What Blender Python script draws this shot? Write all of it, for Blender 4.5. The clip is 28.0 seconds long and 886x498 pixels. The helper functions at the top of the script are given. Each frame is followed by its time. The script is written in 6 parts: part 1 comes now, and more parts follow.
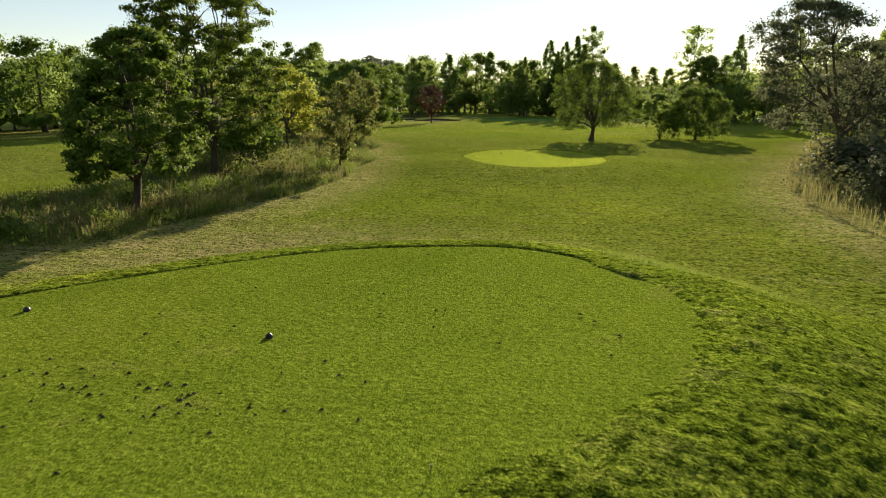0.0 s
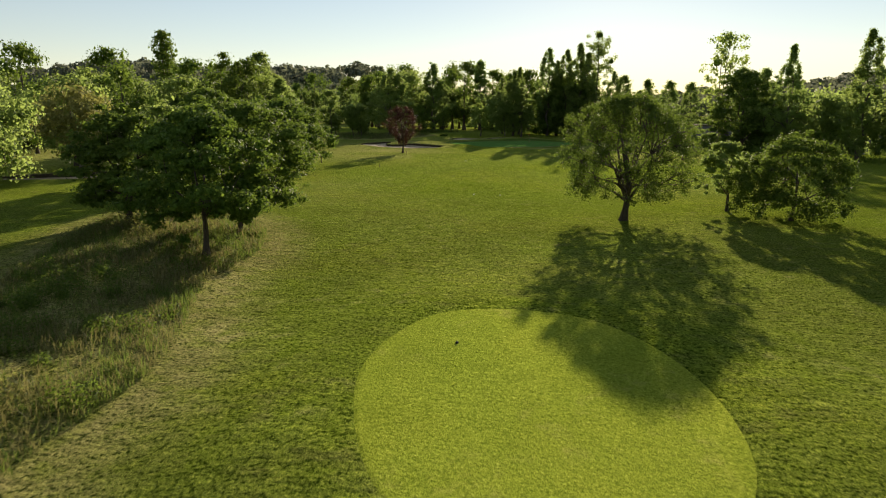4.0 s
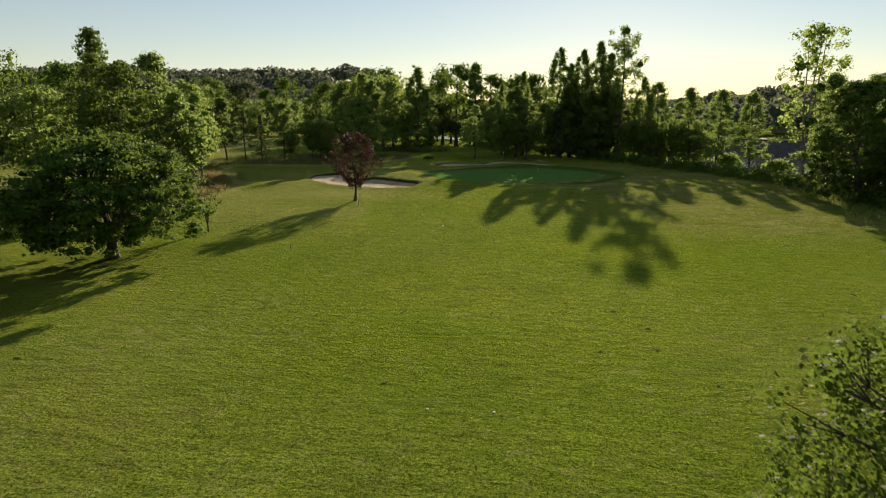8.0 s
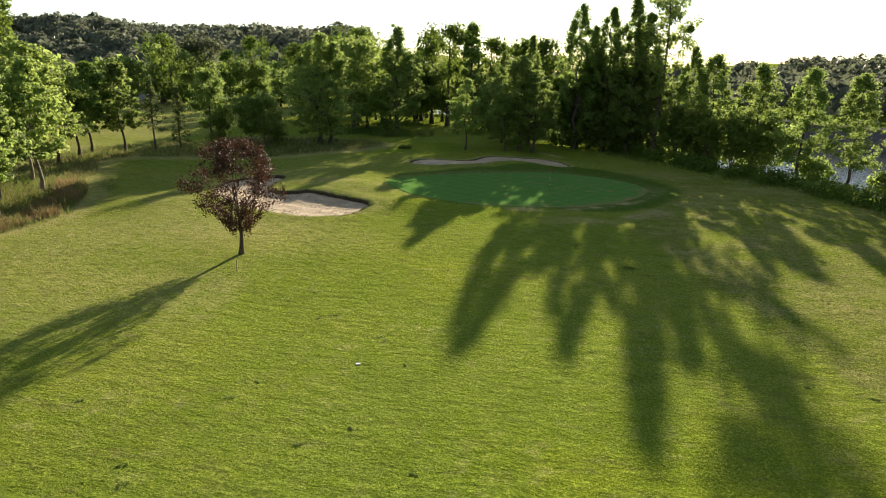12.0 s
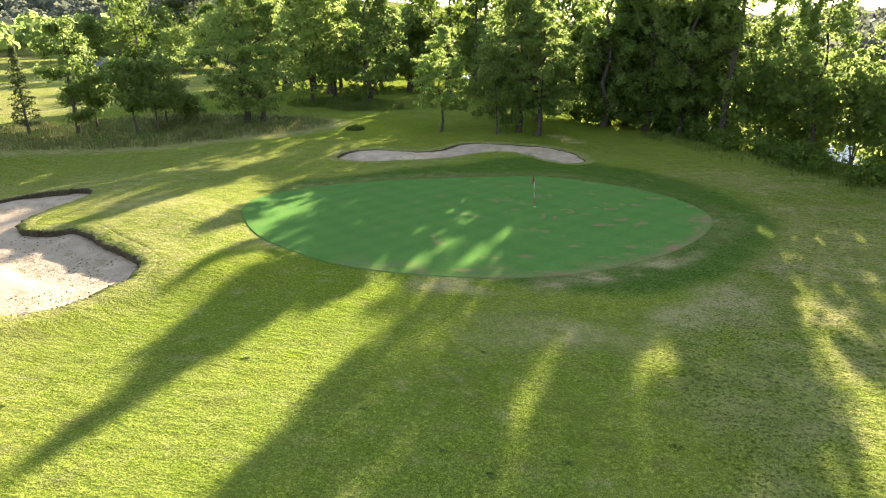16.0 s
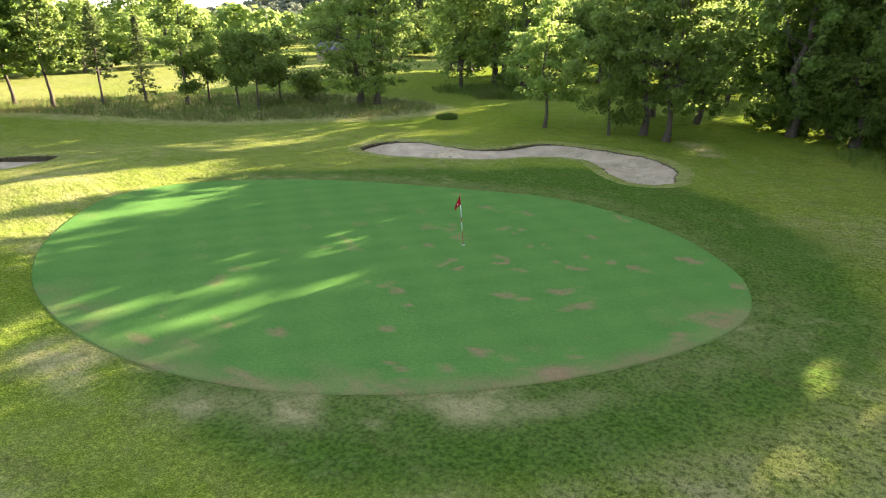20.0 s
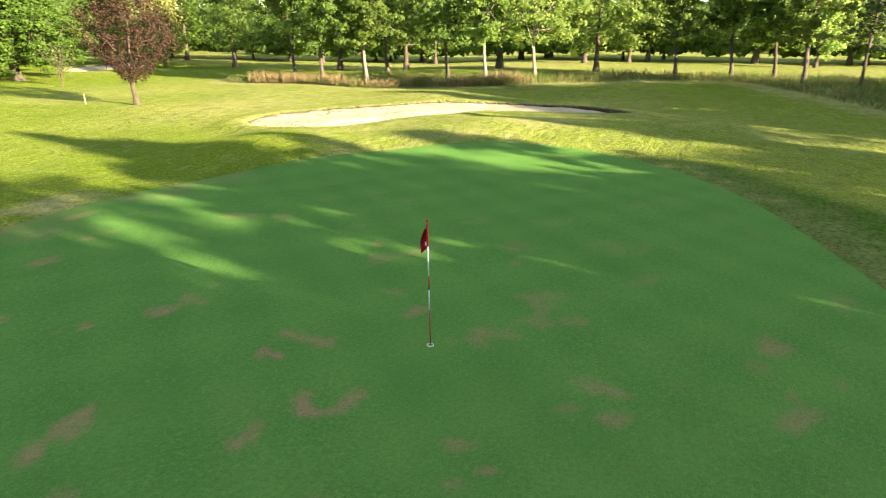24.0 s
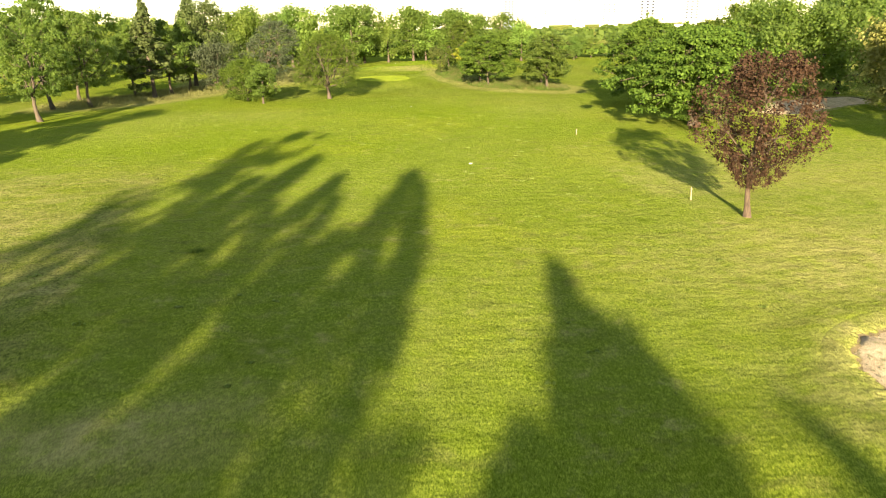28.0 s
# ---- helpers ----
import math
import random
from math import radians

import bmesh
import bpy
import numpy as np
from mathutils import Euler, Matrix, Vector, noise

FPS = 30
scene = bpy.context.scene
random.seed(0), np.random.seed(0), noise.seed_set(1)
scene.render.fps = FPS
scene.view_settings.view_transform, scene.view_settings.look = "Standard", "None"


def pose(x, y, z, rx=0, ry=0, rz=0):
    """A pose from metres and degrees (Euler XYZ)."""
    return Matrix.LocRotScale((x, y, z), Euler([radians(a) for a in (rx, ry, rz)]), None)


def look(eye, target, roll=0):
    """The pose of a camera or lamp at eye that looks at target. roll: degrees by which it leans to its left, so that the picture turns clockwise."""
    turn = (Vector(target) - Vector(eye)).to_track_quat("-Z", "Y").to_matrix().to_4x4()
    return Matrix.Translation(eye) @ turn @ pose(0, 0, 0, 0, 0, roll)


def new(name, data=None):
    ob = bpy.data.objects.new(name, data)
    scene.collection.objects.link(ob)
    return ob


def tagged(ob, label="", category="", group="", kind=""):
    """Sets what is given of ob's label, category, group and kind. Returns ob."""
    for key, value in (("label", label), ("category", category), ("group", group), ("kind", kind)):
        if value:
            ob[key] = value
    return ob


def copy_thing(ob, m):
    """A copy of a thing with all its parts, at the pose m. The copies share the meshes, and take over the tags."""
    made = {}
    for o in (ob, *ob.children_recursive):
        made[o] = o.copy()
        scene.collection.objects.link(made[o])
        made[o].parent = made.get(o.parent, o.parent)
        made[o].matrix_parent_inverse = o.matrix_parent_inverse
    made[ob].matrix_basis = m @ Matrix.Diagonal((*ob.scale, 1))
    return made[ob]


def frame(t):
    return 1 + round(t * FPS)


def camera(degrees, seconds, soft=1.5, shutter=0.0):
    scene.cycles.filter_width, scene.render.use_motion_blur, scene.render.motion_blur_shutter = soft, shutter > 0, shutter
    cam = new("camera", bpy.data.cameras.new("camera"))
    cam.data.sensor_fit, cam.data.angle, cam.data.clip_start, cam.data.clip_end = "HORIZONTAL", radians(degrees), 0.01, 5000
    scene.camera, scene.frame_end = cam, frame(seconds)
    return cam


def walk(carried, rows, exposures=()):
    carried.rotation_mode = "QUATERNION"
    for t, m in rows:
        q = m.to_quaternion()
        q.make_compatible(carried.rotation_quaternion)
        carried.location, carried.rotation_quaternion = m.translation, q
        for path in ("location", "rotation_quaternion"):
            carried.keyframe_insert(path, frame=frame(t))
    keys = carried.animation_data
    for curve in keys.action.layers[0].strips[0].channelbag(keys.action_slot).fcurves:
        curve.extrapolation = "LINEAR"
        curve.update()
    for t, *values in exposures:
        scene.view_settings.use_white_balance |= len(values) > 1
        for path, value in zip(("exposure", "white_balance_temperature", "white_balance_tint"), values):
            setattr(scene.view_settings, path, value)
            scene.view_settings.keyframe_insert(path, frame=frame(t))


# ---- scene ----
cam = camera(69.9, 28.0, soft=1.1, shutter=0.15)
PATH = [
    (0, (-0.671, -4.079, 3.957), (-0.958, -2.151, 3.512), -0.1),
    (0.5, (-0.838, -1.858, 4.198), (-1.122, 0.071, 3.754), -0.2),
    (1, (-0.841, 0.935, 4.744), (-1.123, 2.864, 4.299), -0.0),
    (1.5, (-0.738, 4.083, 5.313), (-1.015, 6.013, 4.867), 0.2),
    (2, (-0.572, 7.6, 5.817), (-0.848, 9.531, 5.375), 0.2),
    (2.5, (-0.583, 11.411, 6.347), (-0.856, 13.343, 5.907), 0.2),
    (3, (-0.631, 15.71, 6.872), (-0.91, 17.641, 6.432), -0.1),
    (3.5, (-0.857, 20.101, 7.307), (-1.134, 22.034, 6.872), -0.1),
    (5.5, (-2.423, 39.296, 8.86), (-2.688, 41.23, 8.424), -0.1),
    (6, (-2.736, 44.182, 9.402), (-2.999, 46.117, 8.969), -0.2),
    (6.5, (-2.455, 49.216, 9.847), (-2.732, 51.148, 9.41), -0.5),
    (7, (-2.491, 53.207, 10.099), (-2.771, 55.138, 9.663), -0.3),
    (7.5, (-2.754, 57.279, 10.186), (-3.03, 59.213, 9.756), -0.3),
    (8, (-2.927, 61.437, 10.492), (-3.203, 63.37, 10.062), -0.2),
    (8.5, (-3.068, 65.599, 10.61), (-3.342, 67.534, 10.184), -0.2),
    (9, (-3.118, 70.015, 11.118), (-3.392, 71.947, 10.679), -0.0),
    (9.5, (-3.263, 74.95, 11.254), (-3.536, 76.882, 10.813), 0.1),
    (10, (-3.485, 80.373, 11.775), (-3.758, 82.3, 11.317), 0.5),
    (10.5, (-3.862, 85.01, 12.221), (-4.135, 86.934, 11.747), 1.0),
    (11, (-4.213, 88.607, 12.23), (-4.486, 90.528, 11.743), 0.9),
    (11.5, (-4.18, 91.637, 12.181), (-4.456, 93.551, 11.67), 1.2),
    (13.5, (-1.073, 103.992, 13.847), (-1.364, 105.868, 13.219), 0.2),
    (14, (-0.025, 110.251, 14.001), (-0.333, 112.115, 13.343), 0.2),
    (14.5, (0.205, 115.858, 13.918), (-0.099, 117.716, 13.246), 0.3),
    (15, (0.59, 121.793, 13.439), (0.257, 123.648, 12.768), 0.2),
    (15.5, (1.172, 126.328, 12.251), (0.799, 128.178, 11.591), 0.2),
    (16, (1.361, 127.412, 11.012), (0.921, 129.25, 10.358), -0.2),
    (16.5, (1.539, 127.851, 10.625), (1.069, 129.682, 9.97), 0.1),
    (17, (2.161, 128.581, 10.368), (1.663, 130.402, 9.709), 0.2),
    (17.5, (3.272, 130.562, 10.195), (2.711, 132.364, 9.531), 0.2),
    (18, (5.437, 133.477, 9.951), (4.797, 135.254, 9.292), 0.6),
    (18.5, (7.566, 137.138, 9.548), (6.814, 138.871, 8.891), 0.1),
    (19, (9.462, 140.825, 9.11), (8.6, 142.505, 8.452), -0.0),
    (19.5, (11.364, 144.745, 8.753), (10.372, 146.353, 8.096), 0.0),
    (20, (12.837, 148.495, 8.408), (11.643, 149.957, 7.749), -0.1),
    (20.5, (13.467, 152.627, 7.792), (12.064, 153.896, 7.142), -0.3),
    (22.5, (12.029, 164.818, 6.168), (10.151, 165.066, 5.527), 1.1),
    (23, (10.645, 167.843, 5.803), (8.754, 167.733, 5.16), 1.3),
    (23.5, (8.676, 170.581, 5.454), (6.854, 170.076, 4.803), 0.4),
    (24, (6.28, 172.771, 4.961), (4.597, 171.907, 4.311), 0.4),
    (24.5, (3.671, 174.614, 4.545), (2.199, 173.425, 3.898), 0.2),
    (25, (1.222, 175.545, 4.211), (0.022, 174.081, 3.566), 0.2),
    (25.5, (-0.665, 175.53, 4.025), (-1.551, 173.858, 3.377), 0.1),
    (26, (-2.463, 174.521, 4.05), (-3.043, 172.719, 3.404), 0.1),
    (26.5, (-3.685, 173.237, 4.38), (-4.057, 171.382, 3.731), -0.1),
    (27, (-5.049, 170.748, 5.529), (-5.324, 168.879, 4.872), -0.4),
    (27.5, (-6.427, 167.391, 7.065), (-6.596, 165.51, 6.407), -0.7),
    (28, (-7.609, 163.293, 9.262), (-7.667, 161.407, 8.6), -1.3),
]
EXPOSURES = [(0, 1.16, 7000, 15), (3, 0.98, 7000, 15), (9, 0.7, 6900, 14), (11.5, 1.2, 6700, 15), (14, 2.32, 6400, 21), (17, 2.85, 6400, 23), (20, 3.06, 6600, 20), (24, 2.72, 7000, 12), (26, 2.75, 7300, 11), (28, 2.26, 7800, 10)]
walk(cam, [(t, look(eye, target, roll)) for t, eye, target, roll in PATH], EXPOSURES)

# ---- sky, sun ----
SUN_AZ, SUN_EL = radians(6.3), radians(15.2)      # east of the y axis, above the horizon
world = bpy.data.worlds.new("world")
scene.world = world
world.use_nodes = True
wn, wl = world.node_tree.nodes, world.node_tree.links
sky = wn.new("ShaderNodeTexSky")
sky.sky_type = "NISHITA"
sky.sun_disc = False
sky.sun_elevation = SUN_EL
sky.sun_rotation = SUN_AZ
sky.air_density, sky.dust_density, sky.ozone_density = 1.0, 0.05, 1.2
wl.new(sky.outputs["Color"], wn["Background"].inputs["Color"])
wn["Background"].inputs["Strength"].default_value = 0.05
# thin evening haze, the same all over the sky
haze, both_skies = wn.new("ShaderNodeBackground"), wn.new("ShaderNodeAddShader")
haze.inputs["Color"].default_value = (0.86, 0.92, 1.0, 1)
haze.inputs["Strength"].default_value = 0.08
wl.new(wn["Background"].outputs[0], both_skies.inputs[0])
wl.new(haze.outputs[0], both_skies.inputs[1])
wl.new(both_skies.outputs[0], wn["World Output"].inputs["Surface"])
sun_data = bpy.data.lights.new("sun", "SUN")
sun_data.energy, sun_data.angle, sun_data.color = 5.0, radians(0.55), (1.0, 0.88, 0.7)
sun = new("sun", sun_data)
sun_dir = Vector((math.sin(SUN_AZ) * math.cos(SUN_EL), math.cos(SUN_AZ) * math.cos(SUN_EL), math.sin(SUN_EL)))
sun.rotation_mode = "QUATERNION"
sun.rotation_quaternion = sun_dir.to_track_quat("Z", "Y")
sun.location = (0, 60, 80)


# ---- materials ----
def material(name):
    m = bpy.data.materials.new(name)
    m.use_nodes = True
    nt = m.node_tree
    nt.nodes.clear()
    return m, nt


def noise_tex(nt, vec, scale, detail=4.0, rough=0.55):
    n = nt.nodes.new("ShaderNodeTexNoise")
    n.inputs["Scale"].default_value = scale
    n.inputs["Detail"].default_value = detail
    n.inputs["Roughness"].default_value = rough
    nt.links.new(vec, n.inputs["Vector"])
    return n.outputs["Fac"]


def ramp(nt, fac, stops):
    r = nt.nodes.new("ShaderNodeValToRGB")
    els = r.color_ramp.elements
    while len(els) < len(stops):
        els.new(0.5)
    for e, (p, c) in zip(els, stops):
        e.position, e.color = p, (*c, 1) if len(c) == 3 else c
    nt.links.new(fac, r.inputs["Fac"])
    return r.outputs["Color"]


def mix(nt, fac, a, b, mode="MIX"):
    n = nt.nodes.new("ShaderNodeMix")
    n.data_type, n.blend_type = "RGBA", mode
    for sock, v in ((n.inputs[0], fac), (n.inputs[6], a), (n.inputs[7], b)):
        if isinstance(v, bpy.types.NodeSocket):
            nt.links.new(v, sock)
        elif isinstance(v, (int, float)):
            sock.default_value = v
        else:
            sock.default_value = (*v, 1)
    return n.outputs[2]


def math_node(nt, op, a, b=0.0, clamp=False):
    n = nt.nodes.new("ShaderNodeMath")
    n.operation, n.use_clamp = op, clamp
    for sock, v in zip(n.inputs, (a, b)):
        if isinstance(v, bpy.types.NodeSocket):
            nt.links.new(v, sock)
        else:
            sock.default_value = v
    return n.outputs[0]


def position(nt):
    return nt.nodes.new("ShaderNodeNewGeometry").outputs["Position"]


def finish(nt, colour, rough=0.8, spec=0.3, bump=None, strength=0.5, distance=0.02, metal=0.0):
    p = nt.nodes.new("ShaderNodeBsdfPrincipled")
    if isinstance(colour, bpy.types.NodeSocket):
        nt.links.new(colour, p.inputs["Base Color"])
    else:
        p.inputs["Base Color"].default_value = (*colour, 1)
    p.inputs["Roughness"].default_value = rough
    p.inputs["Specular IOR Level"].default_value = spec
    p.inputs["Metallic"].default_value = metal
    if bump is not None:
        b = nt.nodes.new("ShaderNodeBump")
        b.inputs["Strength"].default_value, b.inputs["Distance"].default_value = strength, distance
        nt.links.new(bump, b.inputs["Height"])
        nt.links.new(b.outputs["Normal"], p.inputs["Normal"])
    out = nt.nodes.new("ShaderNodeOutputMaterial")
    nt.links.new(p.outputs[0], out.inputs["Surface"])
    return p


def plain(name, colour, rough=0.6, metal=0.0, var=0.12, scale=12.0):
    m, nt = material(name)
    pos = position(nt)
    n = noise_tex(nt, pos, scale)
    dark = tuple(c * (1 - var) for c in colour)
    light = tuple(min(1, c * (1 + var)) for c in colour)
    finish(nt, ramp(nt, n, [(0.3, dark), (0.7, light)]), rough, 0.4, n, 0.15, 0.01, metal)
    return m


def attribute(nt, name):
    a = nt.nodes.new("ShaderNodeAttribute")
    a.attribute_name = name
    return a.outputs["Fac"]


def turf(name, dark, mid, light, dry, dry_amount, relief, fine=7.0, streak=False, upright=0.35, patch=None, gloss=0.1, clumps=0.5, warmth=0.35, straws=0.0, tufty="", short=None):
    """Grass seen from some metres up: tufts with the shade between them put into the colour, blades as fine relief, dry
    patches with a shape of their own.
    """
    m, nt = material(name)
    pos = position(nt)
    big = noise_tex(nt, pos, 0.07, 6, 0.62)
    broad = noise_tex(nt, pos, 0.32, 5, 0.6)
    mids = noise_tex(nt, pos, 1.1, 5, 0.65)
    tuft = noise_tex(nt, pos, fine, 4, 0.65)
    rolls = nt.nodes.new("ShaderNodeMapping")
    rolls.inputs["Scale"].default_value = (0.62, 1.25, 1.0)
    rolls.inputs["Rotation"].default_value = (0, 0, 0.1)
    nt.links.new(pos, rolls.inputs["Vector"])
    clump = noise_tex(nt, rolls.outputs[0], fine * 0.42, 5, 0.72)
    blade = noise_tex(nt, pos, fine * 3.6, 4, 0.7)
    # lit tips and shaded hollows of the tufts, put into the colour
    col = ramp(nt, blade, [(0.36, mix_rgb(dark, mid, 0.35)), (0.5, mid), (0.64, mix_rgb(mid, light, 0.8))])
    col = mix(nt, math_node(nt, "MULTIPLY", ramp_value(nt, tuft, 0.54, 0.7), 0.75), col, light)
    # fields of lusher and of yellower growth
    col = mix(nt, math_node(nt, "MULTIPLY", ramp_value(nt, broad, 0.5, 0.72), 0.4), col, mix_rgb(dark, mid, 0.6))
    col = mix(nt, math_node(nt, "MULTIPLY", ramp_value(nt, big, 0.42, 0.68), warmth), col, (1.7, 1.35, 1.5), "MULTIPLY")
    spots = math_node(nt, "MULTIPLY", ramp_value(nt, mids, 0.52, 0.74), ramp_value(nt, noise_tex(nt, pos, 0.2, 4, 0.6), 0.44, 0.62))
    amount = math_node(nt, "MULTIPLY", spots, dry_amount)
    if patch:
        amount = math_node(nt, "ADD", amount, math_node(nt, "MULTIPLY", attribute(nt, patch), math_node(nt, "ADD", 0.35, math_node(nt, "MULTIPLY", ramp_value(nt, mids, 0.3, 0.6), 0.65))), True)
    if short:
        col = mix(nt, math_node(nt, "MULTIPLY", attribute(nt, short[0]), 0.95), col, ramp(nt, tuft, [(0.35, short[1]), (0.65, short[2])]))
    straw = ramp(nt, blade, [(0.34, tuple(c * 0.5 for c in dry)), (0.62, dry)])
    col = mix(nt, amount, col, straw)
    if straws:
        dead = ramp_value(nt, noise_tex(nt, pos, fine * 4.5, 3, 0.7), 0.6, 0.7)
        col = mix(nt, math_node(nt, "MULTIPLY", dead, math_node(nt, "MULTIPLY", ramp_value(nt, mids, 0.4, 0.65), straws)), col, (0.62, 0.58, 0.34))
    if streak:
        for angle, scale in ((35, 0.2), (-58, 0.15)):
            w = nt.nodes.new("ShaderNodeTexWave")
            w.inputs["Scale"].default_value, w.inputs["Distortion"].default_value = scale, 1.0
            w.inputs["Detail"].default_value = 2.0
            mp = nt.nodes.new("ShaderNodeMapping")
            mp.inputs["Rotation"].default_value = (0, 0, radians(angle))
            nt.links.new(pos, mp.inputs["Vector"])
            nt.links.new(mp.outputs[0], w.inputs["Vector"])
            col = mix(nt, math_node(nt, "MULTIPLY", w.outputs["Fac"], 0.2), col, light)
    if straws:
        worn = math_node(nt, "MULTIPLY", ramp_value(nt, noise_tex(nt, rolls.outputs[0], 0.75, 6, 0.72), 0.52, 0.66), ramp_value(nt, big, 0.36, 0.56))
        col = mix(nt, math_node(nt, "MULTIPLY", worn, 0.5), col, ramp(nt, blade, [(0.35, (0.06, 0.065, 0.014)), (0.52, (0.15, 0.15, 0.045)), (0.68, (0.3, 0.27, 0.11))]))
    # shade between tufts and clumps, painted as a darker colour
    gap_shade = math_node(nt, "ADD", ramp_value(nt, tuft, 0.5, 0.36), math_node(nt, "MULTIPLY", ramp_value(nt, clump, 0.5, 0.32), 0.55), True)
    depth = math_node(nt, "MULTIPLY", gap_shade, clumps)
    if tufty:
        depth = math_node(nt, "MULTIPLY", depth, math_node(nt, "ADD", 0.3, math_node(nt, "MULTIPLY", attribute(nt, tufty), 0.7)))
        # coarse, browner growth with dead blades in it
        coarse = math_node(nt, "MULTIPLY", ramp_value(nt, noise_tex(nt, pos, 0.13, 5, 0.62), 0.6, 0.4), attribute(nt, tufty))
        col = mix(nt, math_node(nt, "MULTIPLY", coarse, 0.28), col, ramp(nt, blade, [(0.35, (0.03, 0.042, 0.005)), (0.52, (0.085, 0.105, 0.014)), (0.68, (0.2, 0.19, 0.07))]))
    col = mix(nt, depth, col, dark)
    rel = math_node(nt, "ADD", math_node(nt, "ADD", math_node(nt, "MULTIPLY", blade, 0.22), math_node(nt, "MULTIPLY", tuft, 0.85)), math_node(nt, "MULTIPLY", clump, 1.2))
    if straws:
        rel = math_node(nt, "ADD", rel, math_node(nt, "MULTIPLY", noise_tex(nt, rolls.outputs[0], 1.3, 5, 0.66), 3.4))
    b = nt.nodes.new("ShaderNodeBump")
    b.inputs["Strength"].default_value, b.inputs["Distance"].default_value = 1.0, relief
    nt.links.new(rel, b.inputs["Height"])
    # the blades stand upright and face all ways, and shine at their edges
    w = nt.nodes.new("ShaderNodeTexNoise")
    w.inputs["Scale"].default_value, w.inputs["Detail"].default_value = fine * 2.6, 2.0
    nt.links.new(pos, w.inputs["Vector"])
    spin = nt.nodes.new("ShaderNodeVectorMath")
    spin.operation = "SUBTRACT"
    nt.links.new(w.outputs["Color"], spin.inputs[0])
    spin.inputs[1].default_value = (0.5, 0.5, 0.42)
    unit = nt.nodes.new("ShaderNodeVectorMath")
    unit.operation = "NORMALIZE"
    nt.links.new(spin.outputs[0], unit.inputs[0])
    ground_lobe, blade_lobe, sheen = nt.nodes.new("ShaderNodeBsdfDiffuse"), nt.nodes.new("ShaderNodeBsdfDiffuse"), nt.nodes.new("ShaderNodeBsdfSheen")
    for lobe in (ground_lobe, blade_lobe):
        nt.links.new(col, lobe.inputs["Color"])
    nt.links.new(mix(nt, 0.08, col, light), sheen.inputs["Color"])
    sheen.inputs["Roughness"].default_value = 0.45
    nt.links.new(b.outputs["Normal"], sheen.inputs["Normal"])
    nt.links.new(b.outputs["Normal"], ground_lobe.inputs["Normal"])
    nt.links.new(unit.outputs[0], blade_lobe.inputs["Normal"])
    both, add = nt.nodes.new("ShaderNodeMixShader"), nt.nodes.new("ShaderNodeMixShader")
    both.inputs[0].default_value = 0.38
    nt.links.new(blade_lobe.outputs[0], both.inputs[1])
    nt.links.new(sheen.outputs[0], both.inputs[2])
    add.inputs[0].default_value = upright
    nt.links.new(ground_lobe.outputs[0], add.inputs[1])
    nt.links.new(both.outputs[0], add.inputs[2])
    # waxy blades: a broad soft gloss against the light
    wax, lit = nt.nodes.new("ShaderNodeBsdfGlossy"), nt.nodes.new("ShaderNodeMixShader")
    nt.links.new(mix(nt, 0.1, col, light), wax.inputs["Color"])
    wax.inputs["Roughness"].default_value = 0.72
    nt.links.new(b.outputs["Normal"], wax.inputs["Normal"])
    lit.inputs[0].default_value = gloss
    nt.links.new(add.outputs[0], lit.inputs[1])
    nt.links.new(wax.outputs[0], lit.inputs[2])
    out = nt.nodes.new("ShaderNodeOutputMaterial")
    nt.links.new(lit.outputs[0], out.inputs["Surface"])
    return m


def mix_rgb(a, b, f):
    return tuple(p + (q - p) * f for p, q in zip(a, b))


def ramp_value(nt, fac, lo, hi):
    n = nt.nodes.new("ShaderNodeMapRange")
    n.interpolation_type = "SMOOTHSTEP"
    n.inputs["From Min"].default_value, n.inputs["From Max"].default_value = lo, hi
    nt.links.new(fac, n.inputs["Value"])
    return n.outputs["Result"]


def foliage(name, dark, light, glow, through_light=0.45, rough=0.65):
    """Leaves: each island has its own shade; sunlight comes through them."""
    m, nt = material(name)
    geo = nt.nodes.new("ShaderNodeNewGeometry")
    info = nt.nodes.new("ShaderNodeObjectInfo")
    base = ramp(nt, geo.outputs["Random Per Island"], [(0.0, dark), (0.6, tuple((a + b) / 2 for a, b in zip(dark, light))), (1.0, light)])
    shade = math_node(nt, "ADD", 0.82, math_node(nt, "MULTIPLY", info.outputs["Random"], 0.36))
    hsv = nt.nodes.new("ShaderNodeHueSaturation")
    nt.links.new(base, hsv.inputs["Color"])
    nt.links.new(shade, hsv.inputs["Value"])
    nt.links.new(math_node(nt, "ADD", 0.485, math_node(nt, "MULTIPLY", info.outputs["Random"], 0.03)), hsv.inputs["Hue"])
    p = nt.nodes.new("ShaderNodeBsdfPrincipled")
    nt.links.new(hsv.outputs[0], p.inputs["Base Color"])
    p.inputs["Roughness"].default_value = rough
    p.inputs["Specular IOR Level"].default_value = 0.1
    tr = nt.nodes.new("ShaderNodeBsdfTranslucent")
    nt.links.new(mix(nt, 0.65, hsv.outputs[0], glow), tr.inputs["Color"])
    add = nt.nodes.new("ShaderNodeMixShader")
    add.inputs[0].default_value = through_light
    nt.links.new(p.outputs[0], add.inputs[1])
    nt.links.new(tr.outputs[0], add.inputs[2])
    out = nt.nodes.new("ShaderNodeOutputMaterial")
    nt.links.new(add.outputs[0], out.inputs["Surface"])
    return m


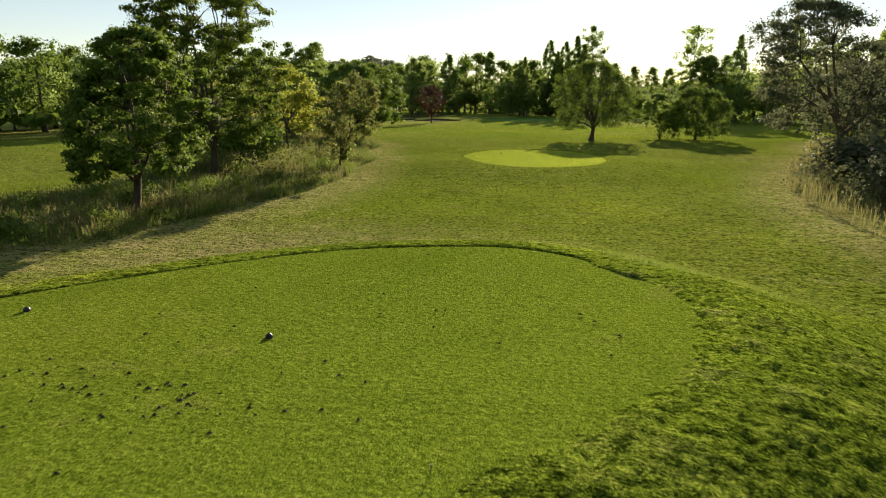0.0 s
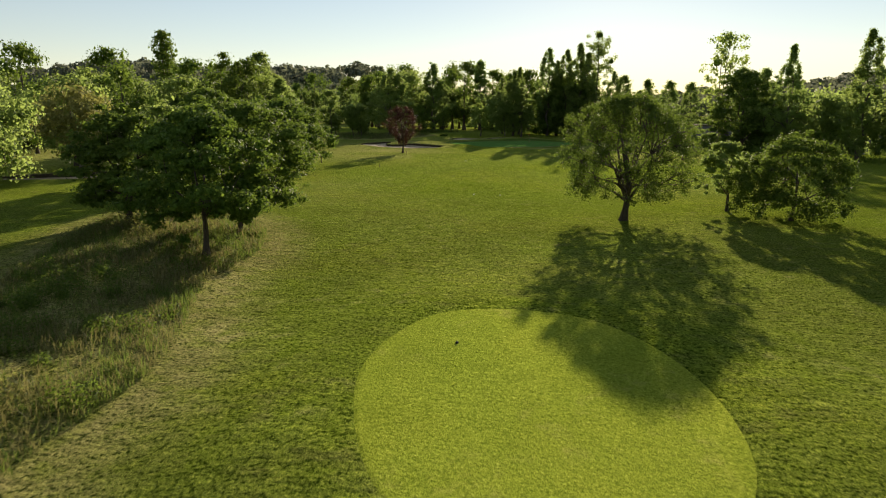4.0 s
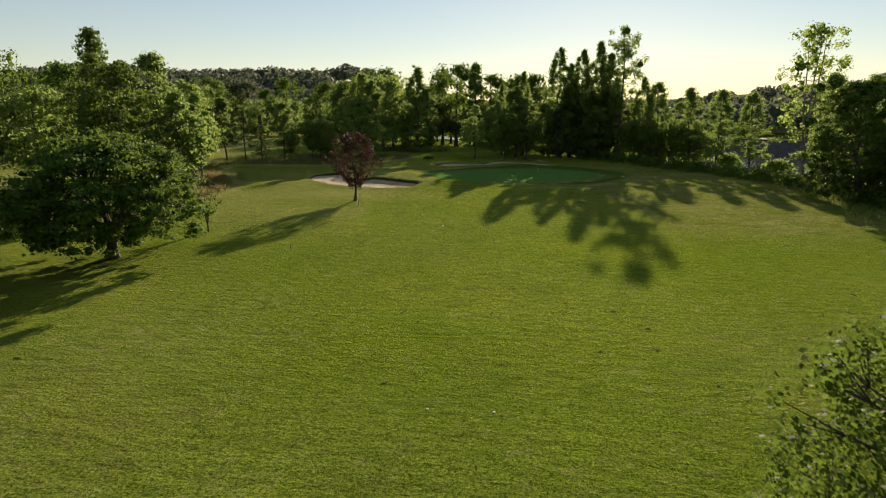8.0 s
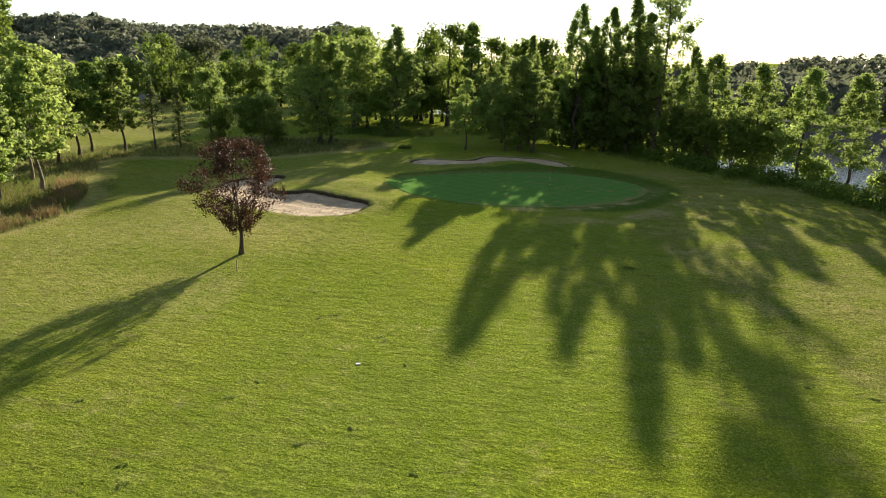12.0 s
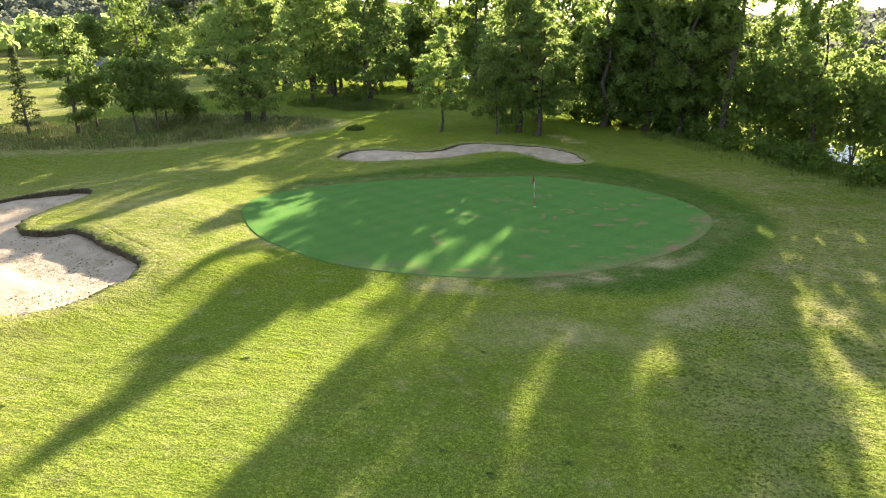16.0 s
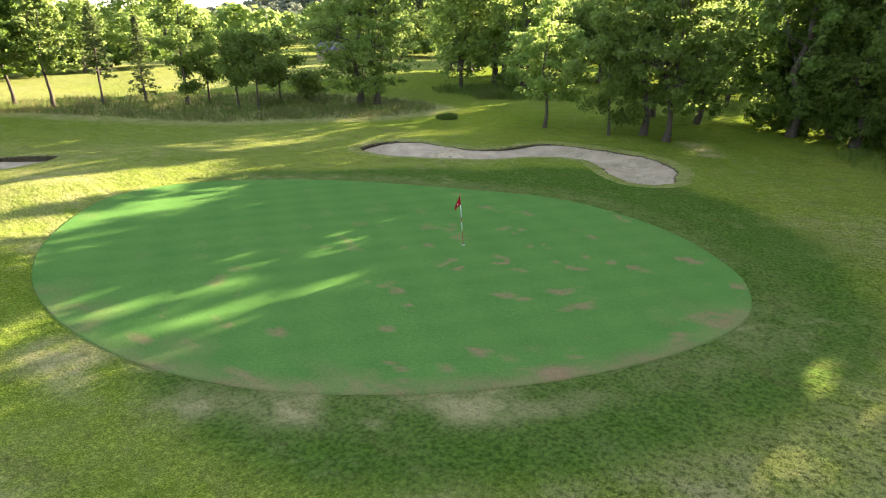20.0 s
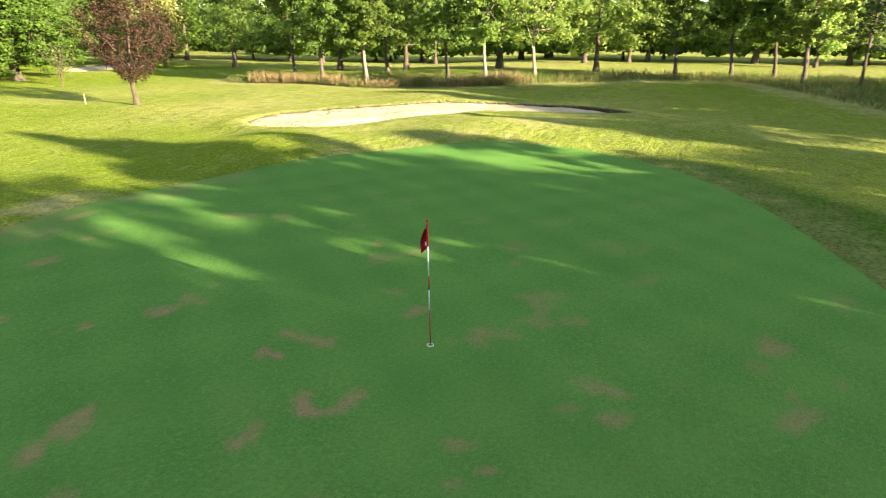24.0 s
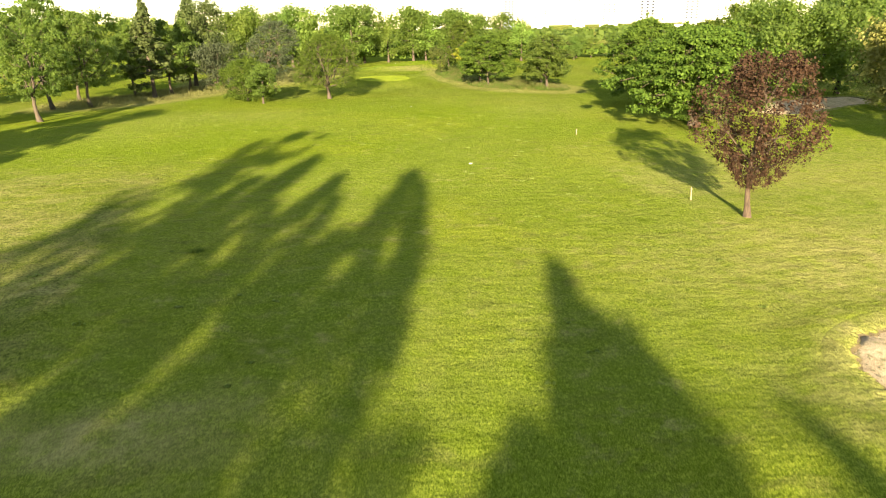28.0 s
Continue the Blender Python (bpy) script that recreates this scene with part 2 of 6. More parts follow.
def bark_material(name, dark, light):
    m, nt = material(name)
    pos = nt.nodes.new("ShaderNodeTexCoord").outputs["Object"]
    mp = nt.nodes.new("ShaderNodeMapping")
    mp.inputs["Scale"].default_value = (14, 14, 2.5)
    nt.links.new(pos, mp.inputs["Vector"])
    n = noise_tex(nt, mp.outputs[0], 1.0, 6, 0.7)
    finish(nt, ramp(nt, n, [(0.3, dark), (0.7, light)]), 0.9, 0.2, n, 0.8, 0.04)
    return m


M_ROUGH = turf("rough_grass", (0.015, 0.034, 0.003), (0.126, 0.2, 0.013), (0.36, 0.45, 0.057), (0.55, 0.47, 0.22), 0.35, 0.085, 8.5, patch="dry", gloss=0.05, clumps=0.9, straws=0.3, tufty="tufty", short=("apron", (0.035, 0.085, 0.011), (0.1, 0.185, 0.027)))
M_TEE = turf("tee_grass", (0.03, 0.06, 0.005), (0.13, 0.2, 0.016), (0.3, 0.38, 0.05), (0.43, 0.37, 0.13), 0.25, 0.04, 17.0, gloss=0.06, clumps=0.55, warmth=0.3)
M_TEE_PALE = turf("pale_tee_grass", (0.075, 0.12, 0.01), (0.225, 0.3, 0.029), (0.43, 0.51, 0.077), (0.48, 0.4, 0.15), 0.4, 0.04, 13.0, gloss=0.1, clumps=0.55, warmth=0.45)
M_GREEN = turf("green_grass", (0.047, 0.127, 0.027), (0.087, 0.205, 0.044), (0.143, 0.285, 0.062), (0.37, 0.25, 0.13), 0.15, 0.008, 16.0, True, 0.3, patch="dry", gloss=0.05, clumps=0.3, warmth=0.06)
M_LEAF = foliage("green_leaves", (0.058, 0.096, 0.022), (0.155, 0.22, 0.05), (0.44, 0.58, 0.14), 0.56)
M_LEAF_LIGHT = foliage("light_green_leaves", (0.09, 0.15, 0.032), (0.23, 0.31, 0.075), (0.48, 0.6, 0.14), 0.56)
M_LEAF_DARK = foliage("dark_green_leaves", (0.034, 0.064, 0.01), (0.115, 0.17, 0.027), (0.27, 0.4, 0.055), 0.36)
M_LEAF_PALE = foliage("pale_yellow_green_leaves", (0.16, 0.18, 0.05), (0.4, 0.41, 0.13), (0.5, 0.5, 0.12), 0.3)
M_DOCK = foliage("dry_dock_stems", (0.12, 0.085, 0.035), (0.38, 0.28, 0.15), (0.4, 0.3, 0.12), 0.3)
M_LEAF_YELLOW = foliage("yellow_leaves", (0.15, 0.18, 0.02), (0.38, 0.38, 0.045), (0.52, 0.54, 0.07), 0.5)
M_LEAF_RED = foliage("purple_leaves", (0.028, 0.017, 0.01), (0.09, 0.052, 0.03), (0.14, 0.055, 0.03), 0.2)
M_LEAF_OLIVE = foliage("olive_leaves", (0.05, 0.07, 0.018), (0.14, 0.155, 0.045), (0.3, 0.32, 0.08), 0.45)
M_LEAF_GREY = foliage("grey_green_leaves", (0.04, 0.055, 0.028), (0.1, 0.12, 0.065), (0.2, 0.22, 0.1), 0.4)
M_NEEDLE = foliage("needles", (0.045, 0.068, 0.022), (0.12, 0.155, 0.055), (0.24, 0.31, 0.07), 0.36)
M_MEADOW = foliage("meadow_grass", (0.06, 0.075, 0.02), (0.25, 0.23, 0.1), (0.32, 0.3, 0.1), 0.38)
M_SEDGE = foliage("lush_grass", (0.04, 0.075, 0.012), (0.13, 0.19, 0.036), (0.24, 0.32, 0.06), 0.42)
# leaf colour greyed and paled to carry the haze of distance
M_HAZED_WOODS = foliage("hazed_far_leaves", (0.075, 0.092, 0.062), (0.17, 0.19, 0.125), (0.23, 0.26, 0.15), 0.36)
M_LIP = foliage("lip_blades", (0.03, 0.06, 0.008), (0.1, 0.15, 0.022), (0.1, 0.15, 0.03), 0.2)
M_TUFT = foliage("lawn_blades", (0.05, 0.1, 0.016), (0.19, 0.26, 0.045), (0.32, 0.4, 0.07), 0.4)
M_BARK = bark_material("bark", (0.035, 0.028, 0.02), (0.14, 0.11, 0.08))
M_BARK_PALE = bark_material("pale_bark", (0.12, 0.1, 0.07), (0.34, 0.29, 0.21))
M_BARK_RED = bark_material("brown_bark", (0.035, 0.026, 0.018), (0.14, 0.1, 0.07))
M_SOIL = plain("dark_soil", (0.075, 0.06, 0.03), 0.95, var=0.45, scale=6)
M_WHITE = plain("white_plastic", (0.78, 0.78, 0.76), 0.4)
M_RED = plain("red_cloth", (0.36, 0.008, 0.02), 0.75)
M_REDPAINT = plain("red_paint", (0.36, 0.03, 0.025), 0.4)
M_BLACK = plain("black_plastic", (0.02, 0.02, 0.022), 0.45)
M_WOOD = plain("weathered_wood", (0.32, 0.24, 0.15), 0.8, var=0.3)
M_CONCRETE = plain("concrete", (0.42, 0.41, 0.39), 0.85, var=0.15, scale=0.6)
M_QUAY = plain("old_stone", (0.07, 0.065, 0.055), 0.9, var=0.3, scale=0.8)
M_FACADE = plain("pale_facade", (0.72, 0.71, 0.69), 0.7, var=0.06, scale=0.05)
M_FACADE_GREY = plain("grey_glass_facade", (0.12, 0.15, 0.2), 0.35, var=0.1, scale=0.05)
M_PANE = plain("window_glass", (0.03, 0.038, 0.05), 0.15, var=0.1, scale=0.3)
M_ROOF = plain("slate_roof", (0.12, 0.11, 0.12), 0.7, var=0.2, scale=2)


def sand_material():
    m, nt = material("bunker_sand")
    pos = position(nt)
    a = noise_tex(nt, pos, 0.8, 5, 0.6)
    b = noise_tex(nt, pos, 5.0, 6, 0.7)
    c = noise_tex(nt, pos, 60.0, 3, 0.6)
    col = ramp(nt, a, [(0.3, (0.35, 0.275, 0.175)), (0.7, (0.5, 0.405, 0.27))])
    col = mix(nt, math_node(nt, "MULTIPLY", ramp_value(nt, b, 0.62, 0.75), 0.5), col, (0.22, 0.18, 0.11))
    weeds = math_node(nt, "MULTIPLY", ramp_value(nt, noise_tex(nt, pos, 0.3, 4, 0.6), 0.44, 0.6), ramp_value(nt, noise_tex(nt, pos, 4.5, 6, 0.78), 0.48, 0.6))
    col = mix(nt, math_node(nt, "MULTIPLY", weeds, 0.8), col, (0.16, 0.17, 0.07))
    finish(nt, col, 0.95, 0.1, math_node(nt, "ADD", b, math_node(nt, "MULTIPLY", c, 0.25)), 0.9, 0.09)
    return m


M_SAND = sand_material()


def water_material():
    m, nt = material("river_water")
    pos = position(nt)
    n = noise_tex(nt, pos, 0.7, 4, 0.6)
    k = noise_tex(nt, pos, 3.5, 3, 0.6)
    p = finish(nt, (0.05, 0.06, 0.05), 0.08, 0.5, math_node(nt, "ADD", n, math_node(nt, "MULTIPLY", k, 0.4)), 0.5, 0.12)
    return m


M_WATER = water_material()


# ---- mesh helpers ----
def mesh_object(name, verts, faces, mat, parent=None, label="", smooth=False):
    me = bpy.data.meshes.new(name)
    me.from_pydata([tuple(v) for v in verts], [], [tuple(f) for f in faces])
    me.materials.append(mat)
    if smooth:
        me.polygons.foreach_set("use_smooth", [True] * len(me.polygons))
    ob = new(name, me)
    ob.parent = parent
    if label:
        ob["label"] = label
    return ob


def quads_mesh(name, co, mat):
    """A mesh of loose quads from an array of corners, four rows each."""
    n = len(co) // 4
    me = bpy.data.meshes.new(name)
    me.vertices.add(4 * n)
    me.vertices.foreach_set("co", np.ascontiguousarray(co, dtype=np.float32).ravel())
    me.loops.add(4 * n)
    me.loops.foreach_set("vertex_index", np.arange(4 * n, dtype=np.int32))
    me.polygons.add(n)
    me.polygons.foreach_set("loop_start", np.arange(0, 4 * n, 4, dtype=np.int32))
    me.update(calc_edges=True)
    me.materials.append(mat)
    return me


def part(name, bm, mat, parent=None, label=""):
    me = bpy.data.meshes.new(name)
    bm.to_mesh(me)
    bm.free()
    me.materials.append(mat)
    ob = new(name, me)
    ob.parent = parent
    if label:
        ob["label"] = label
    return ob


def tube(path, radii, sides, verts, faces):
    """Adds a tapered tube along a path to the lists."""
    start = len(verts)
    k = len(path)
    for i in range(k):
        a, b = path[max(0, i - 1)], path[min(k - 1, i + 1)]
        d = Vector(b) - Vector(a)
        d = d.normalized() if d.length > 1e-6 else Vector((0, 0, 1))
        u = d.orthogonal().normalized() if abs(d.z) < 0.95 else Vector((1, 0, 0))
        u = (u - d * u.dot(d)).normalized()
        v = d.cross(u)
        for s in range(sides):
            g = 2 * math.pi * s / sides
            p = Vector(path[i]) + (u * math.cos(g) + v * math.sin(g)) * radii[i]
            verts.append((p.x, p.y, p.z))
    for i in range(k - 1):
        for s in range(sides):
            a = start + i * sides + s
            b = start + i * sides + (s + 1) % sides
            faces.append((a, b, b + sides, a + sides))
    faces.append([start + (k - 1) * sides + s for s in range(sides)])


def smooth01(a, b, x):
    t = np.clip((x - a) / (b - a), 0, 1)
    return t * t * (3 - 2 * t)


def outline(points, steps=6):
    """A smooth closed line through the points."""
    p = np.array(points, float)
    n = len(p)
    out = []
    for i in range(n):
        p0, p1, p2, p3 = p[i - 1], p[i], p[(i + 1) % n], p[(i + 2) % n]
        for s in range(steps):
            t = s / steps
            out.append(0.5 * (2 * p1 + (p2 - p0) * t + (2 * p0 - 5 * p1 + 4 * p2 - p3) * t * t + (3 * p1 - p0 - 3 * p2 + p3) * t ** 3))
    return np.array(out)


def side_distance(poly, x, y):
    """Distance to a closed line: below zero inside; places far outside all count as 60 m off."""
    x, y = np.asarray(x, float), np.asarray(y, float)
    lo, hi = poly.min(0) - 45, poly.max(0) + 45
    near = (x > lo[0]) & (x < hi[0]) & (y > lo[1]) & (y < hi[1])
    if not near.all():
        far = np.full(x.shape, 60.0)
        if near.any():
            far[near] = side_distance(poly, x[near], y[near])
        return far
    d = np.full(x.shape, 1e9)
    inside = np.zeros(x.shape, bool)
    n = len(poly)
    for i in range(n):
        ax, ay = poly[i]
        bx, by = poly[(i + 1) % n]
        ex, ey = bx - ax, by - ay
        t = np.clip(((x - ax) * ex + (y - ay) * ey) / (ex * ex + ey * ey + 1e-12), 0, 1)
        d = np.minimum(d, np.hypot(x - ax - t * ex, y - ay - t * ey))
        if ay != by:
            cross = ((ay > y) != (by > y)) & (x < (bx - ax) * (y - ay) / (by - ay) + ax)
            inside ^= cross
    return np.where(inside, -d, d)


def value_noise(x, y, scale, seed=0):
    """Smooth noise from -1 to 1."""
    rs = np.random.RandomState(seed)
    tab = rs.rand(64, 64) * 2 - 1
    u, v = x / scale, y / scale
    iu, iv = np.floor(u).astype(int), np.floor(v).astype(int)
    fu, fv = u - iu, v - iv
    fu, fv = fu * fu * (3 - 2 * fu), fv * fv * (3 - 2 * fv)
    g = lambda a, b: tab[a % 64, b % 64]
    return (g(iu, iv) * (1 - fu) + g(iu + 1, iv) * fu) * (1 - fv) + (g(iu, iv + 1) * (1 - fu) + g(iu + 1, iv + 1) * fu) * fv


# ---- the plan ----
GREEN = outline([(-2.6, 155.1), (0.4, 156.2), (2.4, 157.5), (4.5, 159.4), (6.4, 161.9), (8.0, 164.9), (8.8, 167.9), (8.4, 170.4), (7.1, 172.6), (4.3, 175.0), (1.2, 176.4), (-2.2, 176.9), (-5.6, 176.3), (-9.9, 174.8), (-15.5, 172.4), (-19.2, 169.6), (-20.8, 166.3), (-20.3, 162.8), (-18.5, 159.9), (-15.9, 157.5), (-12.4, 155.7), (-9.0, 154.9), (-5.8, 154.7)], 9)
TEE_FRONT = outline([(-1.3, 33.6), (1.2, 34.2), (2.8, 35.6), (3.6, 37.9), (3.5, 41.0), (2.6, 44.0), (1.0, 46.3), (-1.0, 47.1), (-2.8, 47.1), (-4.5, 46.2), (-5.6, 43.5), (-5.7, 40.4), (-4.7, 36.9), (-3.3, 34.7)])
TEE_BACK = outline([(-1.3, 0.5), (-0.3, 1.4), (0.6, 2.5), (1.2, 3.4), (1.65, 4.7), (1.85, 6.0), (1.5, 7.3), (0.9, 8.1), (0.0, 9.1), (-1.2, 9.65), (-2.5, 9.6), (-4.6, 8.95), (-6.4, 7.6), (-7.8, 6.2), (-9.0, 4.9), (-12.5, 0.5), (-16.0, -6.0), (-14.0, -11.0), (-7.0, -11.0), (-3.5, -4.0)])
TEE_FRONT_EDGE, TEE_BACK_EDGE = outline(TEE_FRONT[::3], 8), outline(TEE_BACK[::3], 16)
BUNKER_1 = outline([(-33.6, 150.6), (-36.8, 154.8), (-37.9, 159.2), (-37.2, 162.9), (-34.6, 164.8), (-32.4, 163.6), (-32.3, 160.4), (-31.9, 157.4), (-30.2, 155.6), (-27.0, 156.0), (-23.8, 154.4), (-20.8, 153.0), (-19.3, 151.2), (-19.4, 149.0), (-20.3, 147.0), (-22.9, 145.6), (-26.0, 146.0), (-29.6, 147.6)])
BUNKER_2 = outline([(-20.7, 180.1), (-21.2, 182.7), (-18.6, 184.6), (-14.6, 185.2), (-12.8, 187.2), (-11.4, 190.0), (-7.3, 190.8), (-3.4, 190.4), (-0.7, 188.2), (0.4, 185.5), (0.6, 183.5), (-0.9, 182.0), (-3.2, 183.6), (-6.0, 186.4), (-9.0, 184.8), (-11.4, 181.9), (-15.9, 179.9)])
BUNKER_3 = outline([(-60.0, 86.0), (-60.0, 91.0), (-54.0, 94.5), (-46.0, 99.5), (-43.0, 97.5), (-46.0, 92.0), (-52.0, 87.5)])
BUNKERS = (BUNKER_1, BUNKER_2, BUNKER_3)
STRIP_A = outline([(-14.2, 11.0), (-12.6, 14.3), (-11.6, 19.0), (-11.1, 22.5), (-10.9, 29.0), (-11.3, 32.0), (-12.1, 36.0), (-12.2, 41.5), (-15.4, 50.0), (-15.7, 56.0), (-17.5, 61.4), (-21.3, 66.4), (-28.5, 70.0), (-30.0, 63.0), (-24.0, 48.0), (-20.5, 40.0), (-22.0, 32.0), (-20.7, 22.0), (-23.0, 14.0), (-33.0, 5.0), (-25.0, 1.0)], 4)
STRIP_B = outline([(-42.0, 124.0), (-43.5, 130.0), (-43.4, 136.0), (-43.2, 141.0), (-45.5, 147.0), (-49.0, 152.0), (-53.0, 159.0), (-57.0, 165.0), (-58.0, 169.5), (-53.0, 173.0), (-48.5, 177.0), (-42.0, 181.8), (-36.0, 188.6), (-31.2, 194.2), (-29.2, 198.5), (-33.0, 202.0), (-42.0, 204.0), (-52.0, 199.0), (-58.0, 190.0), (-64.0, 181.0), (-67.0, 172.0), (-63.0, 160.0), (-57.0, 150.0), (-52.0, 138.0), (-50.0, 128.0), (-46.0, 121.0)], 4)
STRIP_C = outline([(9.8, 14.0), (9.9, 22.2), (10.9, 27.0), (12.2, 31.0), (15.3, 39.5), (21.5, 51.0), (24.0, 60.0), (30.0, 70.0), (42.0, 77.0), (44.0, 66.0), (34.0, 50.0), (36.0, 30.0), (30.0, 4.0), (18.0, -4.0), (11.0, 4.0)], 4)
STRIP_D = outline([(29.5, 120.0), (29.5, 134.0), (30.2, 150.0), (27.0, 164.0), (20.5, 174.5), (16.0, 182.0), (11.0, 189.0), (6.5, 198.0), (4.5, 207.0), (-6.0, 216.0), (-20.0, 240.0), (-10.0, 262.0), (12.0, 226.0), (24.0, 201.0), (36.0, 181.0), (50.0, 161.0), (66.0, 134.0), (60.0, 120.0)], 4)
STRIP_E = outline([(-43.0, 214.5), (-31.5, 211.0), (-25.0, 212.5), (-26.5, 217.0), (-32.0, 222.0), (-40.0, 225.0)], 4)
FAIRWAY = outline([(-16.2, 154.0), (-16.6, 151.2), (-17.5, 148.8), (-19.0, 145.3), (-20.6, 142.6), (-21.5, 138.5), (-21.3, 134.4), (-19.8, 126.0), (-17.0, 112.0), (-14.5, 92.0), (-13.0, 76.0), (-9.0, 58.0), (-2.0, 52.0), (6.0, 56.0), (12.0, 76.0), (13.0, 96.0), (10.5, 114.0), (7.8, 129.3), (4.9, 142.7), (3.7, 147.5), (4.6, 152.0), (7.0, 158.0), (-6.0, 160.0)])
BANK_NEAR = np.array([(-120, 470), (-60, 350), (-12, 264), (12, 227), (24, 202), (36, 182), (50, 162), (70, 133), (150, 20), (300, -190)], float)


def beyond_bank(x, y):
    """How far a place lies past the river's near bank (negative: on the course)."""
    nx, ny = 0.86, 0.51
    line_y = np.interp(y, BANK_NEAR[::-1, 1], BANK_NEAR[::-1, 0])
    return (x - line_y) * nx


def step_weight(line, x, y):
    """Where a tee has a cut step: its far and left rim only."""
    if line is TEE_BACK or line is TEE_BACK_EDGE:
        return smooth01(1.9, 0.6, x - 0.28 * (y - 7.0)) * smooth01(2.0, 4.0, y + 0.55 * np.maximum(0, -x - 6))
    return 0.25 * smooth01(38, 43, y)


def rim_rise(d):
    """The low swell of turf round a bunker."""
    return 0.17 * np.exp(-((d - 0.7) / 1.1) ** 2)


def height(x, y, base_only=False):
    x, y = np.asarray(x, float), np.asarray(y, float)
    z = 0.10 * value_noise(x, y, 16, 1) + 0.05 * value_noise(x, y, 6, 2)
    z = z + 0.52 * smooth01(8, 0.3, side_distance(TEE_FRONT, x, y)) - 0.05
    z = z + 0.9 * smooth01(4.5, 0.4, side_distance(TEE_BACK, x, y))
    z = z + 0.42 * smooth01(2.0, -4.0, side_distance(STRIP_A, x, y))
    z = z + 0.8 * smooth01(-40, -58, x) * smooth01(120, 140, y)
    z = z + 0.5 * smooth01(190, 215, y) * smooth01(10, -10, x)
    for cx, cy, r, a in ((-40, 148.5, 4.5, 0.45), (-23, 159.5, 4.5, 0.75), (-28, 167, 5, 0.35), (-15.5, 153, 3.0, 0.6), (-30, 169, 4, 0.3), (-13, 179, 3.0, 0.2), (-7.5, 182.8, 3.2, 0.3), (-3, 180.6, 3.0, 0.2), (-24, 187, 4, 0.5), (-27, 199, 5, 0.3), (-9, 196, 4, 0.3), (9, 172, 7, -0.1)):
        z = z + a * np.exp(-((x - cx) ** 2 + (y - cy) ** 2) / (2 * (r * 0.8) ** 2))
    for i, (cx, cy) in enumerate(((-50, 160), (28, 40))):
        z = z + 0.2 * np.exp(-((x - cx) ** 2 + (y - cy) ** 2) / 60)
    z = z + 0.09 * smooth01(-0.1, 0.5, side_distance(FAIRWAY, x, y)) * smooth01(104, 124, y) * smooth01(22, 6, side_distance(FAIRWAY, x, y)) * smooth01(0.6, 2.5, side_distance(GREEN, x, y))
    b = beyond_bank(x, y)
    z = z - 2.9 * smooth01(-9, 0.5, b) - 1.6 * smooth01(0, 6, b) + 5.0 * smooth01(62, 76, b) + 32 * smooth01(90, 420, b)
    z = z + 30 * smooth01(360, 560, y) * smooth01(60, 10, b)
    z = z + 6 * value_noise(x, y, 90, 5) * smooth01(120, 260, np.maximum(b, y - 300))
    if not base_only:
        for k in BUNKERS:
            d = side_distance(k, x, y)
            z = z + rim_rise(d) - 1.6 * smooth01(0.55, -0.15, d)
        z = z - 0.1 * smooth01(0.3, -0.5, side_distance(GREEN, x, y))
        for k in (TEE_FRONT, TEE_BACK):
            d, w = side_distance(k, x, y), step_weight(k, x, y)
            z = z - 0.2 * w * smooth01(0.8, 0.0, d) - 0.04 * (1 - w) * smooth01(0.1, -0.7, d)
    return z


def ground_z(x, y):
    return float(height(np.array([x]), np.array([y]), True)[0])


def spread(core0, core1, step, far0, far1):
    c = list(np.arange(core0, core1 + 1e-6, step))
    s, v = step, core1
    while v < far1:
        s *= 1.22
        v += s
        c.append(v)
    s, v, low = step, core0, []
    while v > far0:
        s *= 1.22
        v -= s
        low.append(v)
    return np.array(low[::-1] + c)


apron_line = GREEN.mean(0) + (GREEN - GREEN.mean(0)) * (1 + (-0.3 + (4.2 + 3.2 * smooth01(171, 178, GREEN[:, 1])) * np.maximum(smooth01(-11, 1, GREEN[:, 0] + 0.5 * (GREEN[:, 1] - 165)), 0.75 * smooth01(166, 171, GREEN[:, 1]))) / np.linalg.norm(GREEN - GREEN.mean(0), axis=1))[:, None]


